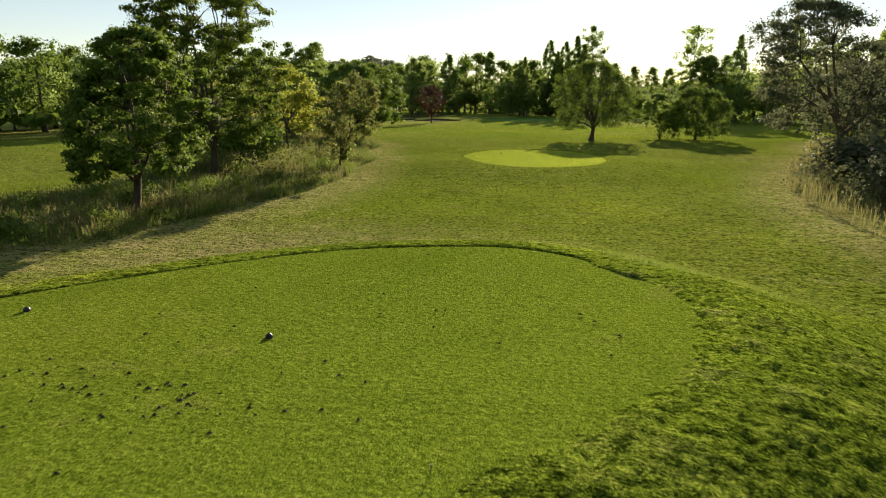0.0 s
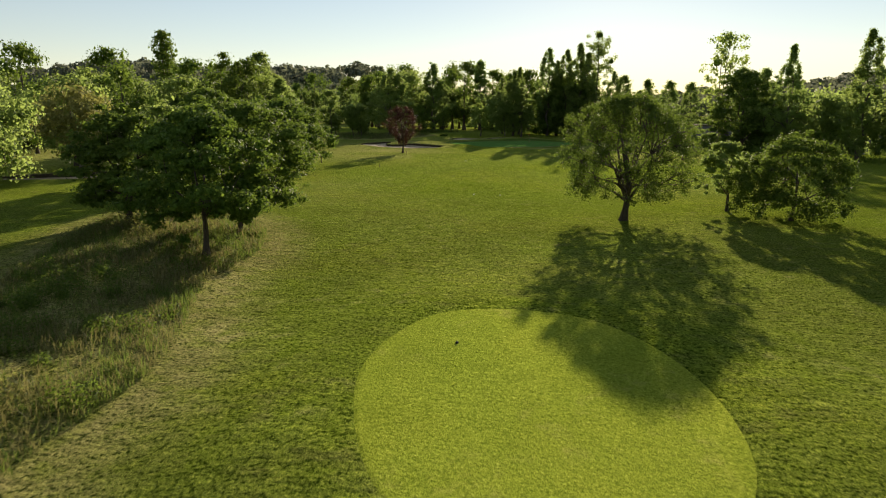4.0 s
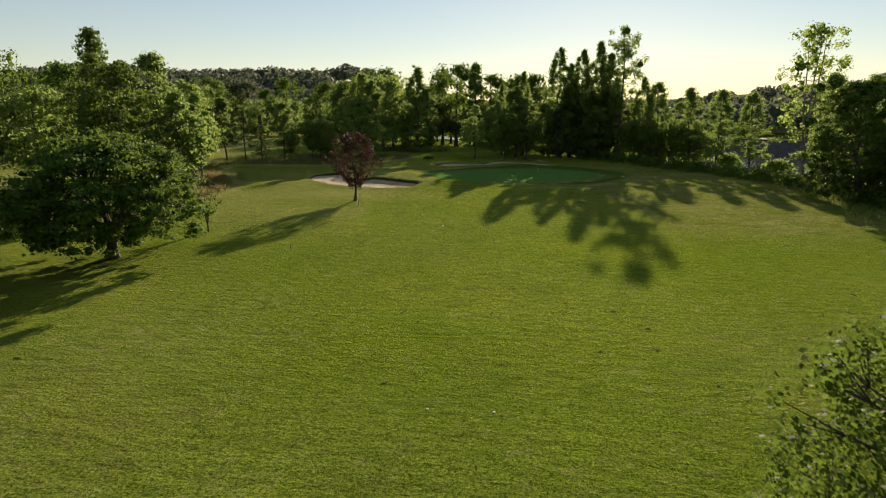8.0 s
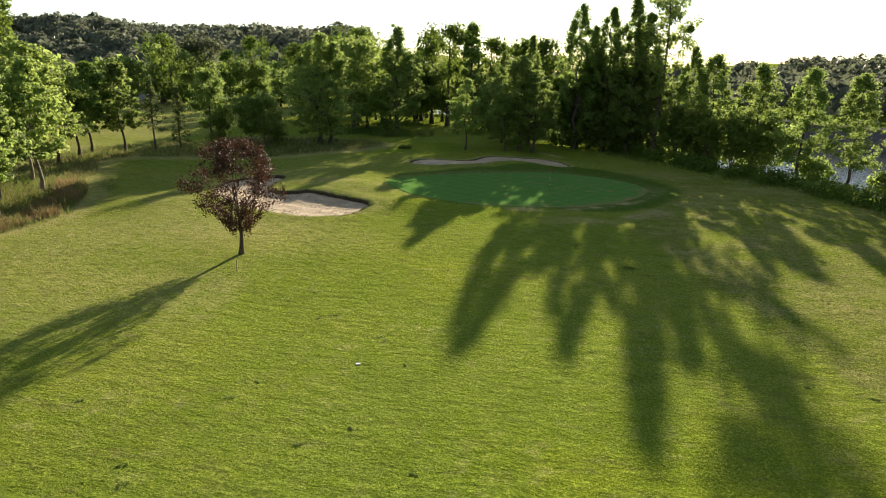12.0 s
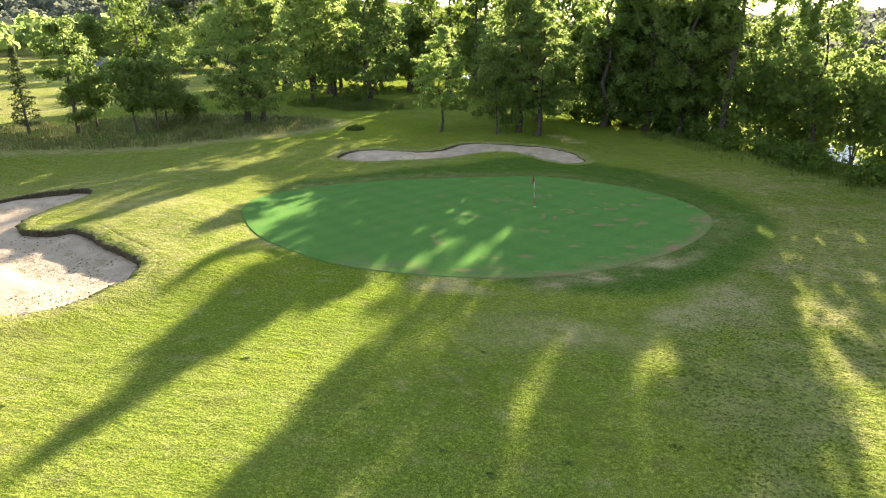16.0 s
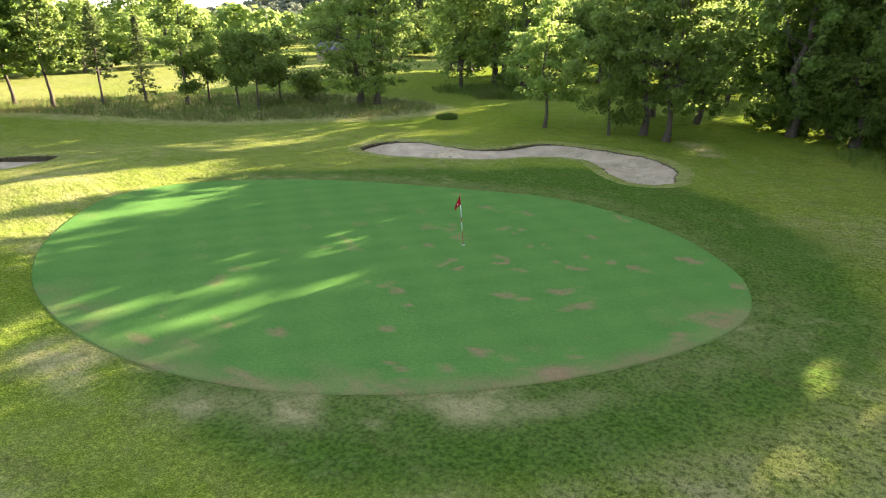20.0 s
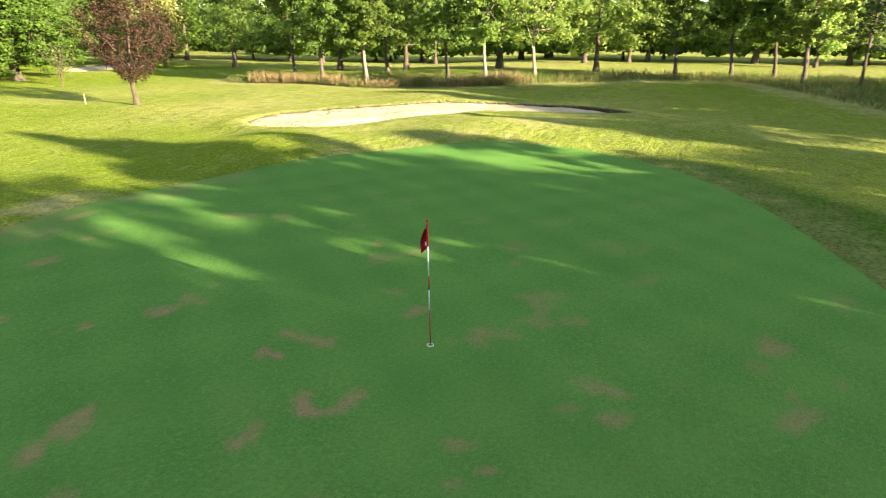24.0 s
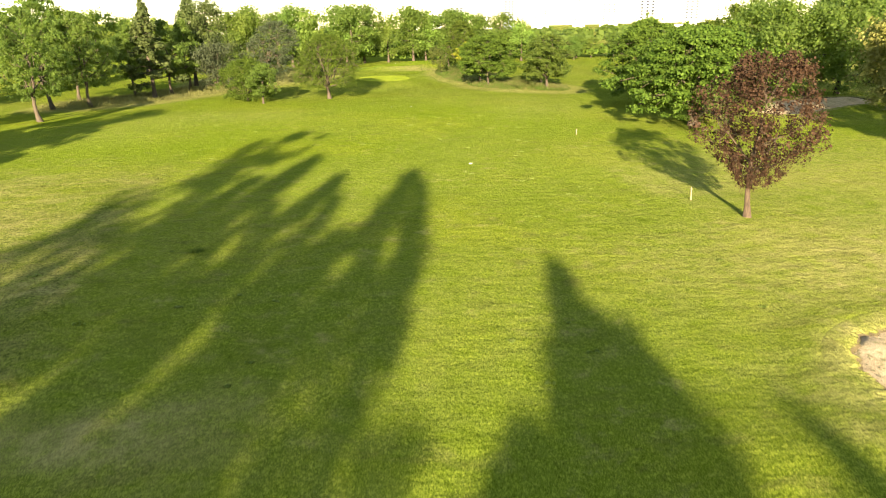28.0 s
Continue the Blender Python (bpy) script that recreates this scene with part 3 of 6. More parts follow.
def build_ground():
    xs, ys = spread(-62, 34, 0.48, -4200, 4200), spread(-10, 206, 0.48, -4200, 4200)
    gx, gy = np.meshgrid(xs, ys, indexing="ij")
    gz = height(gx, gy)
    nx, ny = len(xs), len(ys)
    co = np.stack([gx, gy, gz], -1).reshape(-1, 3)
    idx = np.arange(nx * ny).reshape(nx, ny)
    q = np.stack([idx[:-1, :-1], idx[1:, :-1], idx[1:, 1:], idx[:-1, 1:]], -1).reshape(-1, 4)
    me = bpy.data.meshes.new("ground")
    me.vertices.add(len(co))
    me.vertices.foreach_set("co", co.astype(np.float32).ravel())
    me.loops.add(q.size)
    me.loops.foreach_set("vertex_index", q.astype(np.int32).ravel())
    me.polygons.add(len(q))
    me.polygons.foreach_set("loop_start", np.arange(0, q.size, 4, dtype=np.int32))
    me.polygons.foreach_set("use_smooth", np.ones(len(q), bool))
    me.update(calc_edges=True)
    x, y = co[:, 0], co[:, 1]
    dry = np.zeros(len(co))
    for k, w in ((STRIP_A, 4.4), (STRIP_C, 4.0), (STRIP_B, 4.0)):
        d = side_distance(k, x, y)
        dry = np.maximum(dry, 0.65 * smooth01(w, 0, d))
    for cx, cy, rx, ry, a in ((-28, 140, 12, 7, 0.55), (-26, 161.5, 6, 3.5, 0.6), (14, 164, 6, 10, 0.5), (16, 45, 5, 9, 0.35), (-9, 12.0, 8, 4.0, 0.8), (12, 180, 5, 5, 0.45), (-22, 148, 6, 2, 0.4), (-45, 160, 10, 10, 0.25)):
        dry = np.maximum(dry, a * np.exp(-(((x - cx) / rx) ** 2 + ((y - cy) / ry) ** 2)))
    g = side_distance(GREEN, x, y)
    band = smooth01(-0.2, 0.5, value_noise(x, y, 1.5, 21) + 0.2)
    dry = np.maximum(dry, 0.95 * band * np.exp(-((g - 0.8) / 1.1) ** 2) * smooth01(-10, -5, x) * smooth01(163, 159, y))
    dry = np.maximum(dry, 0.8 * smooth01(-0.4, 0.5, value_noise(x, y, 2.5, 22) + 0.15) * np.exp(-((g - 5.5) / 3) ** 2) * smooth01(-7, 4, x) * smooth01(170, 158, y))
    # the short grass round the green and up to the plum tree is half parched
    parched = np.exp(-(((x + 24) / 30) ** 4 + ((y - 150) / 38) ** 4)) * (0.6 + 0.4 * smooth01(-0.4, 0.5, value_noise(x, y, 6.0, 31)))
    dry = np.maximum(dry, 0.42 * parched * (0.15 + 0.85 * smooth01(-0.3, 1.2, side_distance(FAIRWAY, x, y))))
    dry = np.maximum(dry, 0.09 + 0.09 * value_noise(x, y, 11.0, 34))
    # the next fairway is drier still
    dry = np.maximum(dry, 0.6 * smooth01(-56, -70, x) * (0.7 + 0.3 * value_noise(x, y, 9.0, 33)))
    # longer, greyer grass outside the fairway line beside the green
    off = side_distance(FAIRWAY, x, y)
    ring = smooth01(0.7, -0.9, side_distance(apron_line, x, y) + 0.3 * value_noise(x, y, 1.4, 81))
    dry = dry * (1 - 0.85 * ring * smooth01(1.0, 2.2, g))
    for cx, cy in ((-2.8, 197.4), (-1.6, 196.0), (-0.6, 194.6)):
        dry = np.maximum(dry, 0.95 * np.exp(-((x - cx) ** 2 + (y - cy) ** 2) / 0.9))
    greyer = (1 - 0.85 * ring) * smooth01(-0.1, 0.9, off) * smooth01(108, 126, y) * smooth01(190, 178, y) * smooth01(40, 30, x) * smooth01(-2, 6, x)
    dry = np.maximum(dry, greyer * (0.34 + 0.22 * value_noise(x, y, 2.2, 71) + 0.16 * value_noise(x, y, 0.9, 72)))
    a = me.attributes.new("dry", "FLOAT", "POINT")
    a.data.foreach_set("value", dry.astype(np.float32))
    a = me.attributes.new("apron", "FLOAT", "POINT")
    a.data.foreach_set("value", ring.astype(np.float32))
    a = me.attributes.new("tufty", "FLOAT", "POINT")
    a.data.foreach_set("value", np.maximum(smooth01(96, 62, y), 0.6 * greyer).astype(np.float32))
    me.materials.append(M_ROUGH)
    return tagged(new("ground", me), "mown golf course grass, green with dry straw patches", "ground", kind="structure")


ground = build_ground()


def mown_patch(name, line, mat, label, lift, rings=14, dry=None, sink=0.10, step=None, flare=0.03):
    """A closely mown surface that lies a little proud of the ground, cut along a smooth line."""
    c = line.mean(0)
    n = len(line)
    verts, faces = [], []
    fr = np.append(np.linspace(0, 1, rings) ** 0.8, 1.0)
    fr[-2] = 0.997
    pts = np.concatenate([c + (line - c) * f for f in fr[1:]])
    allp = np.concatenate([c[None], pts, line + (line - c) / np.linalg.norm(line - c, axis=1)[:, None] * flare])
    if step is not None:
        lift = 0.02 + (lift - 0.02) * step(allp[:, 0], allp[:, 1])
    z = height(allp[:, 0], allp[:, 1], True) + lift
    z[-n:] -= sink
    verts = [(px, py, pz) for (px, py), pz in zip(allp, z)]
    for i in range(n):
        faces.append((0, 1 + i, 1 + (i + 1) % n))
    for r in range(rings):
        for i in range(n):
            a, b = 1 + r * n + i, 1 + r * n + (i + 1) % n
            faces.append((a, a + n, b + n, b))
    ob = mesh_object(name, verts, faces, mat, smooth=True)
    if dry is not None:
        a = ob.data.attributes.new("dry", "FLOAT", "POINT")
        a.data.foreach_set("value", dry(allp[:, 0], allp[:, 1]).astype(np.float32))
    return tagged(ob, label, kind="structure")


def green_dry(x, y):
    d = side_distance(GREEN, x, y)
    near = smooth01(-2.6, 0, d) * smooth01(-16, -6, x) * smooth01(168, 160, y)
    right = smooth01(-3.5, 0.5, d) * smooth01(0, 6, x)
    n = smooth01(0.0, 0.55, value_noise(x, y, 1.7, 11) + 0.4 * value_noise(x, y, 0.8, 12))
    spots = smooth01(0.62, 0.85, value_noise(x * 0.7 + 0.3 * y, y * 1.1, 0.8, 13) + 0.5 * value_noise(x, y, 0.35, 14)) * (0.15 + 0.85 * smooth01(-12, 3, x))
    rim = smooth01(-0.9, -0.1, d) * smooth01(-9, 0, x) * smooth01(172, 164, y)
    return np.clip((0.6 * near + 0.4 * right) * n + 1.1 * spots + 0.7 * rim, 0, 1)




mown_patch("putting_green", GREEN, M_GREEN, "closely mown putting green with brown worn spots", 0.013, 90, green_dry, 0.04)
mown_patch("tee_box_front", TEE_FRONT, M_TEE_PALE, "oval tee box of short bright grass", -0.03, 14, None, 0.1, lambda x, y: step_weight(TEE_FRONT, x, y), 0.3)
mown_patch("tee_box_back", TEE_BACK, M_TEE, "large tee box of short grass with a cut edge", -0.008, 18, None, 0.14, lambda x, y: step_weight(TEE_BACK, x, y), 0.3)


def cut_edge(line, drop, label):
    """The rim of longer grass round a mown tee: a small ragged step."""
    out = line - line.mean(0)
    n = len(line)
    t = np.roll(line, -1, 0) - np.roll(line, 1, 0)
    nrm = np.stack([t[:, 1], -t[:, 0]], -1)
    nrm /= np.linalg.norm(nrm, axis=1)[:, None]
    nrm *= np.sign((nrm * out).sum(1))[:, None]
    verts, faces = [], []
    prof = ((0.0, -drop - 0.04), (0.03, -0.012), (0.12, 0.008), (0.35, 0.006), (0.8, 0.004), (1.25, -0.03))
    rag = np.random.RandomState(3).rand(n) * 0.04
    w = step_weight(line, line[:, 0], line[:, 1])
    lump = 0.006 * np.random.RandomState(4).normal(size=n) + 0.012 * value_noise(line[:, 0], line[:, 1], 0.7, 57)
    for k, (o, dz) in enumerate(prof):
        p = line + nrm * (o + (rag if k < 4 else 0 * rag))[:, None]
        z = height(p[:, 0], p[:, 1], True) + dz * w - 0.2 * (1 - w) + (lump if 0 < k < 4 else 0) * w
        verts += [(a, b, c) for (a, b), c in zip(p, z)]
    for k in range(len(prof) - 1):
        for i in range(n):
            a, b = k * n + i, k * n + (i + 1) % n
            faces.append((a, b, b + n, a + n))
    ob = mesh_object("grass_edge", verts, faces, M_ROUGH, smooth=True)
    a = ob.data.attributes.new("dry", "FLOAT", "POINT")
    a.data.foreach_set("value", np.zeros(len(verts), np.float32))
    a = ob.data.attributes.new("tufty", "FLOAT", "POINT")
    a.data.foreach_set("value", np.ones(len(verts), np.float32))
    return tagged(ob, label, kind="structure")


cut_edge(TEE_FRONT_EDGE, 0.05, "cut edge of longer grass round the front tee")
cut_edge(TEE_BACK_EDGE, 0.06, "cut edge of longer grass round the back tee")


def tussocks(name, x0, x1, y0, y1, step, amp, label, keep):
    """Rough turf near the path: lumps of long grass that lean away from the mower."""
    gx, gy = np.meshgrid(np.arange(x0, x1, step), np.arange(y0, y1, step), indexing="ij")
    rim = np.minimum(np.minimum(gx - x0, x1 - gx), np.minimum(gy - y0, y1 - gy))
    k = keep(gx, gy) * smooth01(0, 1.2, rim)
    n1 = 0.6 * value_noise(gx * 0.8, gy, 0.3, 51) + 0.7 * value_noise(gx + 0.4 * gy, gy, 0.14, 52) + 0.5 * value_noise(gx, gy, 0.9, 53)
    rs = np.random.RandomState(54)
    z = height(gx, gy, True) + k * (0.02 + amp * (0.5 + 0.5 * n1) + 0.18 * amp * rs.normal(size=gx.shape)) - 0.08 * (1 - smooth01(0, 0.15, k))
    nx, ny = gx.shape
    idx = np.arange(nx * ny).reshape(nx, ny)
    q = np.stack([idx[:-1, :-1], idx[1:, :-1], idx[1:, 1:], idx[:-1, 1:]], -1).reshape(-1, 4)
    q = q[(k.ravel()[q] > 0.001).any(1)]
    ob = mesh_object(name, np.stack([gx, gy, z], -1).reshape(-1, 3), q, M_ROUGH, smooth=True)
    a = ob.data.attributes.new("dry", "FLOAT", "POINT")
    a.data.foreach_set("value", np.zeros(nx * ny, np.float32))
    a = ob.data.attributes.new("tufty", "FLOAT", "POINT")
    a.data.foreach_set("value", np.ones(nx * ny, np.float32))
    return tagged(ob, label, "grass", kind="stuff")


tussocks("rough_turf", -1.6, 8.5, -2.8, 9.0, 0.07, 0.045, "tufted longer grass beside the back tee", lambda x, y: smooth01(-0.22, 0.12, side_distance(TEE_BACK, x, y) + 0.08 * value_noise(x, y, 0.25, 55)) * smooth01(8.6, 3.0, x))


def bunker(line, name, label, deep, way=1):
    c = line.mean(0)
    lo, hi = line.min(0) - 1.0, line.max(0) + 1.0
    xs, ys = np.arange(lo[0], hi[0], 0.3), np.arange(lo[1], hi[1], 0.3)
    gx, gy = np.meshgrid(xs, ys, indexing="ij")
    d = side_distance(line, gx, gy)
    ex, ey = np.gradient(d, 0.3)
    k = 0.3 * ex + 0.95 * ey
    for _ in range(14):
        k = (k + np.roll(k, 1, 0) + np.roll(k, -1, 0) + np.roll(k, 1, 1) + np.roll(k, -1, 1)) / 5
    z = height(gx, gy, True) + 0.05 - deep * smooth01(-0.75, 0.6, k * way) - 0.12 * smooth01(-0.4, -2.6, d) + 0.035 * value_noise(gx, gy, 0.5, 31) + 0.03 * value_noise(gx, gy, 1.3, 32)
    z = np.where(d > 0.3, z - 0.6, z)
    idx = -np.ones(gx.shape, int)
    verts, faces = [], []
    keep = d < 0.75
    for i, j in zip(*np.nonzero(keep)):
        idx[i, j] = len(verts)
        verts.append((gx[i, j], gy[i, j], z[i, j]))
    for i in range(len(xs) - 1):
        for j in range(len(ys) - 1):
            q = (idx[i, j], idx[i + 1, j], idx[i + 1, j + 1], idx[i, j + 1])
            if min(q) >= 0:
                faces.append(q)
    return tagged(mesh_object(name, verts, faces, M_SAND, smooth=True), label, "bunker", "sand bunkers", "structure")


def bunker_lip(points, label):
    """The turf edge that overhangs the sand: a dense ring with a ragged rim and a steep earth face."""
    line = outline(points[::3], 24)
    n = len(line)
    t = np.roll(line, -1, 0) - np.roll(line, 1, 0)
    nrm = np.stack([t[:, 1], -t[:, 0]], -1)
    nrm /= np.linalg.norm(nrm, axis=1)[:, None]
    if side_distance(points, *(line[:1] + nrm[:1] * 0.3).T)[0] < 0:
        nrm = -nrm
    rs = np.random.RandomState(17)
    rag = 0.05 * rs.normal(size=n) + 0.14 * value_noise(line[:, 0], line[:, 1], 0.8, 58) + 0.08 * value_noise(line[:, 0], line[:, 1], 0.3, 59)
    verts, faces = [], []
    prof = ((1.0, -0.03, 0), (0.8, 0.012, 0), (0.45, 0.016, 0.3), (0.15, 0.018, 1), (0.0, 0.0, 1), (-0.07, -0.07, 1), (-0.02, -0.2, 0.7), (0.02, -0.7, 0.2))
    for o, dz, k in prof:
        q = line + nrm * (o + rag * k)[:, None]
        z = height(q[:, 0], q[:, 1], True) + rim_rise(max(o, 0.0)) + dz + 0.015 * k * rs.normal(size=n)
        verts += [(a, b, c) for (a, b), c in zip(q, z)]
    for k in range(len(prof) - 1):
        for i in range(n):
            a, b = k * n + i, k * n + (i + 1) % n
            faces.append((a, b, b + n, a + n))
    ob = mesh_object("bunker_lip", verts, faces, M_ROUGH)
    ob.data.materials.append(M_SOIL)
    ob.data.polygons.foreach_set("material_index", [1 if f >= 4 * n else 0 for f in range(len(faces))])
    a = ob.data.attributes.new("dry", "FLOAT", "POINT")
    a.data.foreach_set("value", np.full(len(verts), 0.45, np.float32))
    return tagged(ob, label, kind="structure")


for k in BUNKERS:
    bunker_lip(k, "ragged turf lip round a sand bunker")
sand_1 = bunker(BUNKER_1, "sand_bunker", "curved bunker of pale raked sand with grass lips", 0.3)
bunker(BUNKER_2, "sand_bunker", "long pale sand bunker behind the green", 0.25, -1)
bunker(BUNKER_3, "sand_bunker", "far pale sand bunker beside the next fairway", 0.4)

# river
water = mesh_object("river", [(-250, -400, -2.75), (700, -400, -2.75), (700, 640, -2.75), (-250, 640, -2.75)], [(0, 1, 2, 3)], M_WATER)
tagged(water, "calm grey-green river water behind the bank trees", "river", kind="structure")


# ---- trees ----
def leaf_quads(rs, centres, radii, counts, size, droop=0.0, flat=0.35, shell=0.55, squat=0.78):
    """Folded leaves round lump centres: an array of corners, four for each leaf."""
    c = np.repeat(np.array(centres), counts, axis=0)
    r = np.repeat(np.array(radii), counts)
    n = len(c)
    d = rs.normal(size=(n, 3))
    d /= np.linalg.norm(d, axis=1)[:, None] + 1e-9
    rad = r * (shell + (1 - shell) * rs.rand(n)) * (0.75 + 0.5 * rs.rand(n))
    p = c + d * rad[:, None] * np.array([1, 1, squat])
    up = d * 1.1 + rs.normal(size=(n, 3)) * 0.5 + np.array([0, 0, flat])
    up /= np.linalg.norm(up, axis=1)[:, None]
    a = np.cross(up, rs.normal(size=(n, 3)))
    a /= np.linalg.norm(a, axis=1)[:, None] + 1e-9
    a[:, 2] -= droop
    s = np.cross(up, a)
    L = size * (0.6 + 0.8 * rs.rand(n))[:, None]
    W = L * 0.44
    tip0, tip1 = p - a * L * 0.5, p + a * L * 0.5
    m = p - a * L * 0.06 + up * L * 0.10
    return np.stack([tip0, m + s * W, tip1, m - s * W], 1).reshape(-1, 3)


def grow(rs, h, w, clear, r0, style, lean=(0, 0), fork=1, limbs=9, twigs=True):
    """Trunk and limbs as tubes, and the places of the leaf lumps."""
    verts, faces, lumps = [], [], []
    zc, a, b = (clear + h) / 2, w / 2, (h - clear) / 2
    stems = []
    for k in range(fork):
        g = 2 * math.pi * (k + 0.3 * rs.rand()) / max(1, fork)
        out = 0.0 if fork == 1 else w * 0.16
        top_z = {"round": 0.80, "tall": 0.93, "poplar": 0.97, "cone": 0.98, "vase": 0.6, "bush": 0.7, "sparse": 0.9}[style] * h
        split = 0.0 if style == "bush" else min(clear * 0.7, h * 0.22)
        pts, rad = [], []
        n = 9
        ph = rs.rand(4) * 6
        for i in range(n):
            t = i / (n - 1)
            z = top_z * t
            o = max(0.0, z - split) / (top_z - split + 1e-6)
            wob = 0.025 * h * t * (0.6 if style != "poplar" else 0.2)
            pts.append((lean[0] * z / h + math.cos(g) * out * o + wob * math.sin(ph[0] + 5 * t), lean[1] * z / h + math.sin(g) * out * o + wob * math.sin(ph[1] + 4 * t), z - 0.15 * (i == 0)))
            flare = 1.0 + 0.55 * max(0, 1 - t * 9)
            rad.append(r0 / (fork ** 0.4) * flare * (1 - 0.88 * t) + 0.012)
        tube(pts, rad, 8, verts, faces)
        stems.append((pts, rad, top_z))
    for k in range(limbs * fork):
        pts, rad, top_z = stems[k % fork]
        lo = max(clear * 0.8, 0.1 * h)
        u = (k + rs.rand()) / (limbs * fork)
        z0 = lo + (top_z * 0.97 - lo) * (u ** 0.8)
        t = z0 / top_z * (len(pts) - 1)
        i = min(len(pts) - 2, int(t))
        p0 = Vector(pts[i]).lerp(Vector(pts[i + 1]), t - i)
        g = k * 2.399 + rs.rand() * 0.9
        rise = {"round": 0.55, "tall": 0.6, "poplar": 1.6, "cone": -0.12, "vase": 1.0, "bush": 0.8, "sparse": 0.9}[style]
        zt = z0 + (0.15 + rs.rand() * 0.3) * rise * a * 1.1
        if style == "cone":
            reach = a * (1.02 - z0 / h) * (0.8 + 0.4 * rs.rand())
        else:
            zz = min(1, abs((zt - zc) / b))
            reach = a * math.sqrt(max(0.05, 1 - zz ** 2.4)) * (0.72 + 0.32 * rs.rand())
        end = Vector((lean[0] * zt / h + math.cos(g) * reach, lean[1] * zt / h + math.sin(g) * reach, min(zt, h * 0.97)))
        mid = p0.lerp(end, 0.5) + Vector((rs.normal() * 0.05 * w, rs.normal() * 0.05 * w, -0.04 * h if style != "cone" else 0.02 * h))
        rl = rad[i] * 0.5
        path = [p0, p0.lerp(mid, 0.55), mid, mid.lerp(end, 0.5), end]
        tube([tuple(q) for q in path], [rl, rl * 0.8, rl * 0.6, rl * 0.4, 0.012], 5 if twigs else 3, verts, faces)
        lumps.append((end, 1.0))
        for j in range(4 if style not in ("cone", "poplar") else 2):
            f = 0.4 + 0.5 * rs.rand()
            q0 = mid.lerp(end, (f - 0.4) * 1.6)
            q1 = q0 + Vector((rs.normal(), rs.normal(), rs.normal() * 0.6 + 0.35)) * w * 0.105
            if style == "cone":
                q1 = q0 + Vector((rs.normal() * 0.1, rs.normal() * 0.1, -0.05)) * reach
            if twigs:
                tube([tuple(q0), tuple(q1)], [rl * 0.35, 0.008], 3, verts, faces)
            lumps.append((q1, 0.8))
    for pts, rad, top_z in stems:
        if h / w > 2.4 and style in ("tall", "sparse"):
            for _ in range(70 if style == "tall" else 45):
                u = rs.rand() ** 0.85
                z = clear + (h * 0.985 - clear) * u
                r = a * min(1.0, 1.5 * (1 - u)) ** 0.75 * math.sqrt(rs.rand())
                g = rs.rand() * 6.283
                lumps.append((Vector((lean[0] * z / h + r * math.cos(g), lean[1] * z / h + r * math.sin(g), z)), (0.75 if style == "tall" else 0.55) * (1.05 - 0.5 * u)))
        lumps.append((Vector(pts[-1]) + Vector((0, 0, (h - top_z) * 0.5)), 1.0))
        if style in ("round", "tall", "bush", "sparse"):
            for j in range(5):
                lumps.append((Vector(pts[-1]) + Vector((rs.normal() * a * 0.32, rs.normal() * a * 0.32, (h - top_z) * (0.1 + 0.5 * rs.rand()))), 0.8))
    return verts, faces, lumps


def clusters(rs, pts, k):
    """Sorts places into k groups by nearness."""
    c = pts[rs.choice(len(pts), k, replace=False)].copy()
    for _ in range(8):
        own = ((pts[:, None] - c[None]) ** 2).sum(-1).argmin(1)
        for i in range(k):
            if (own == i).any():
                c[i] = pts[own == i].mean(0)
    return own, c


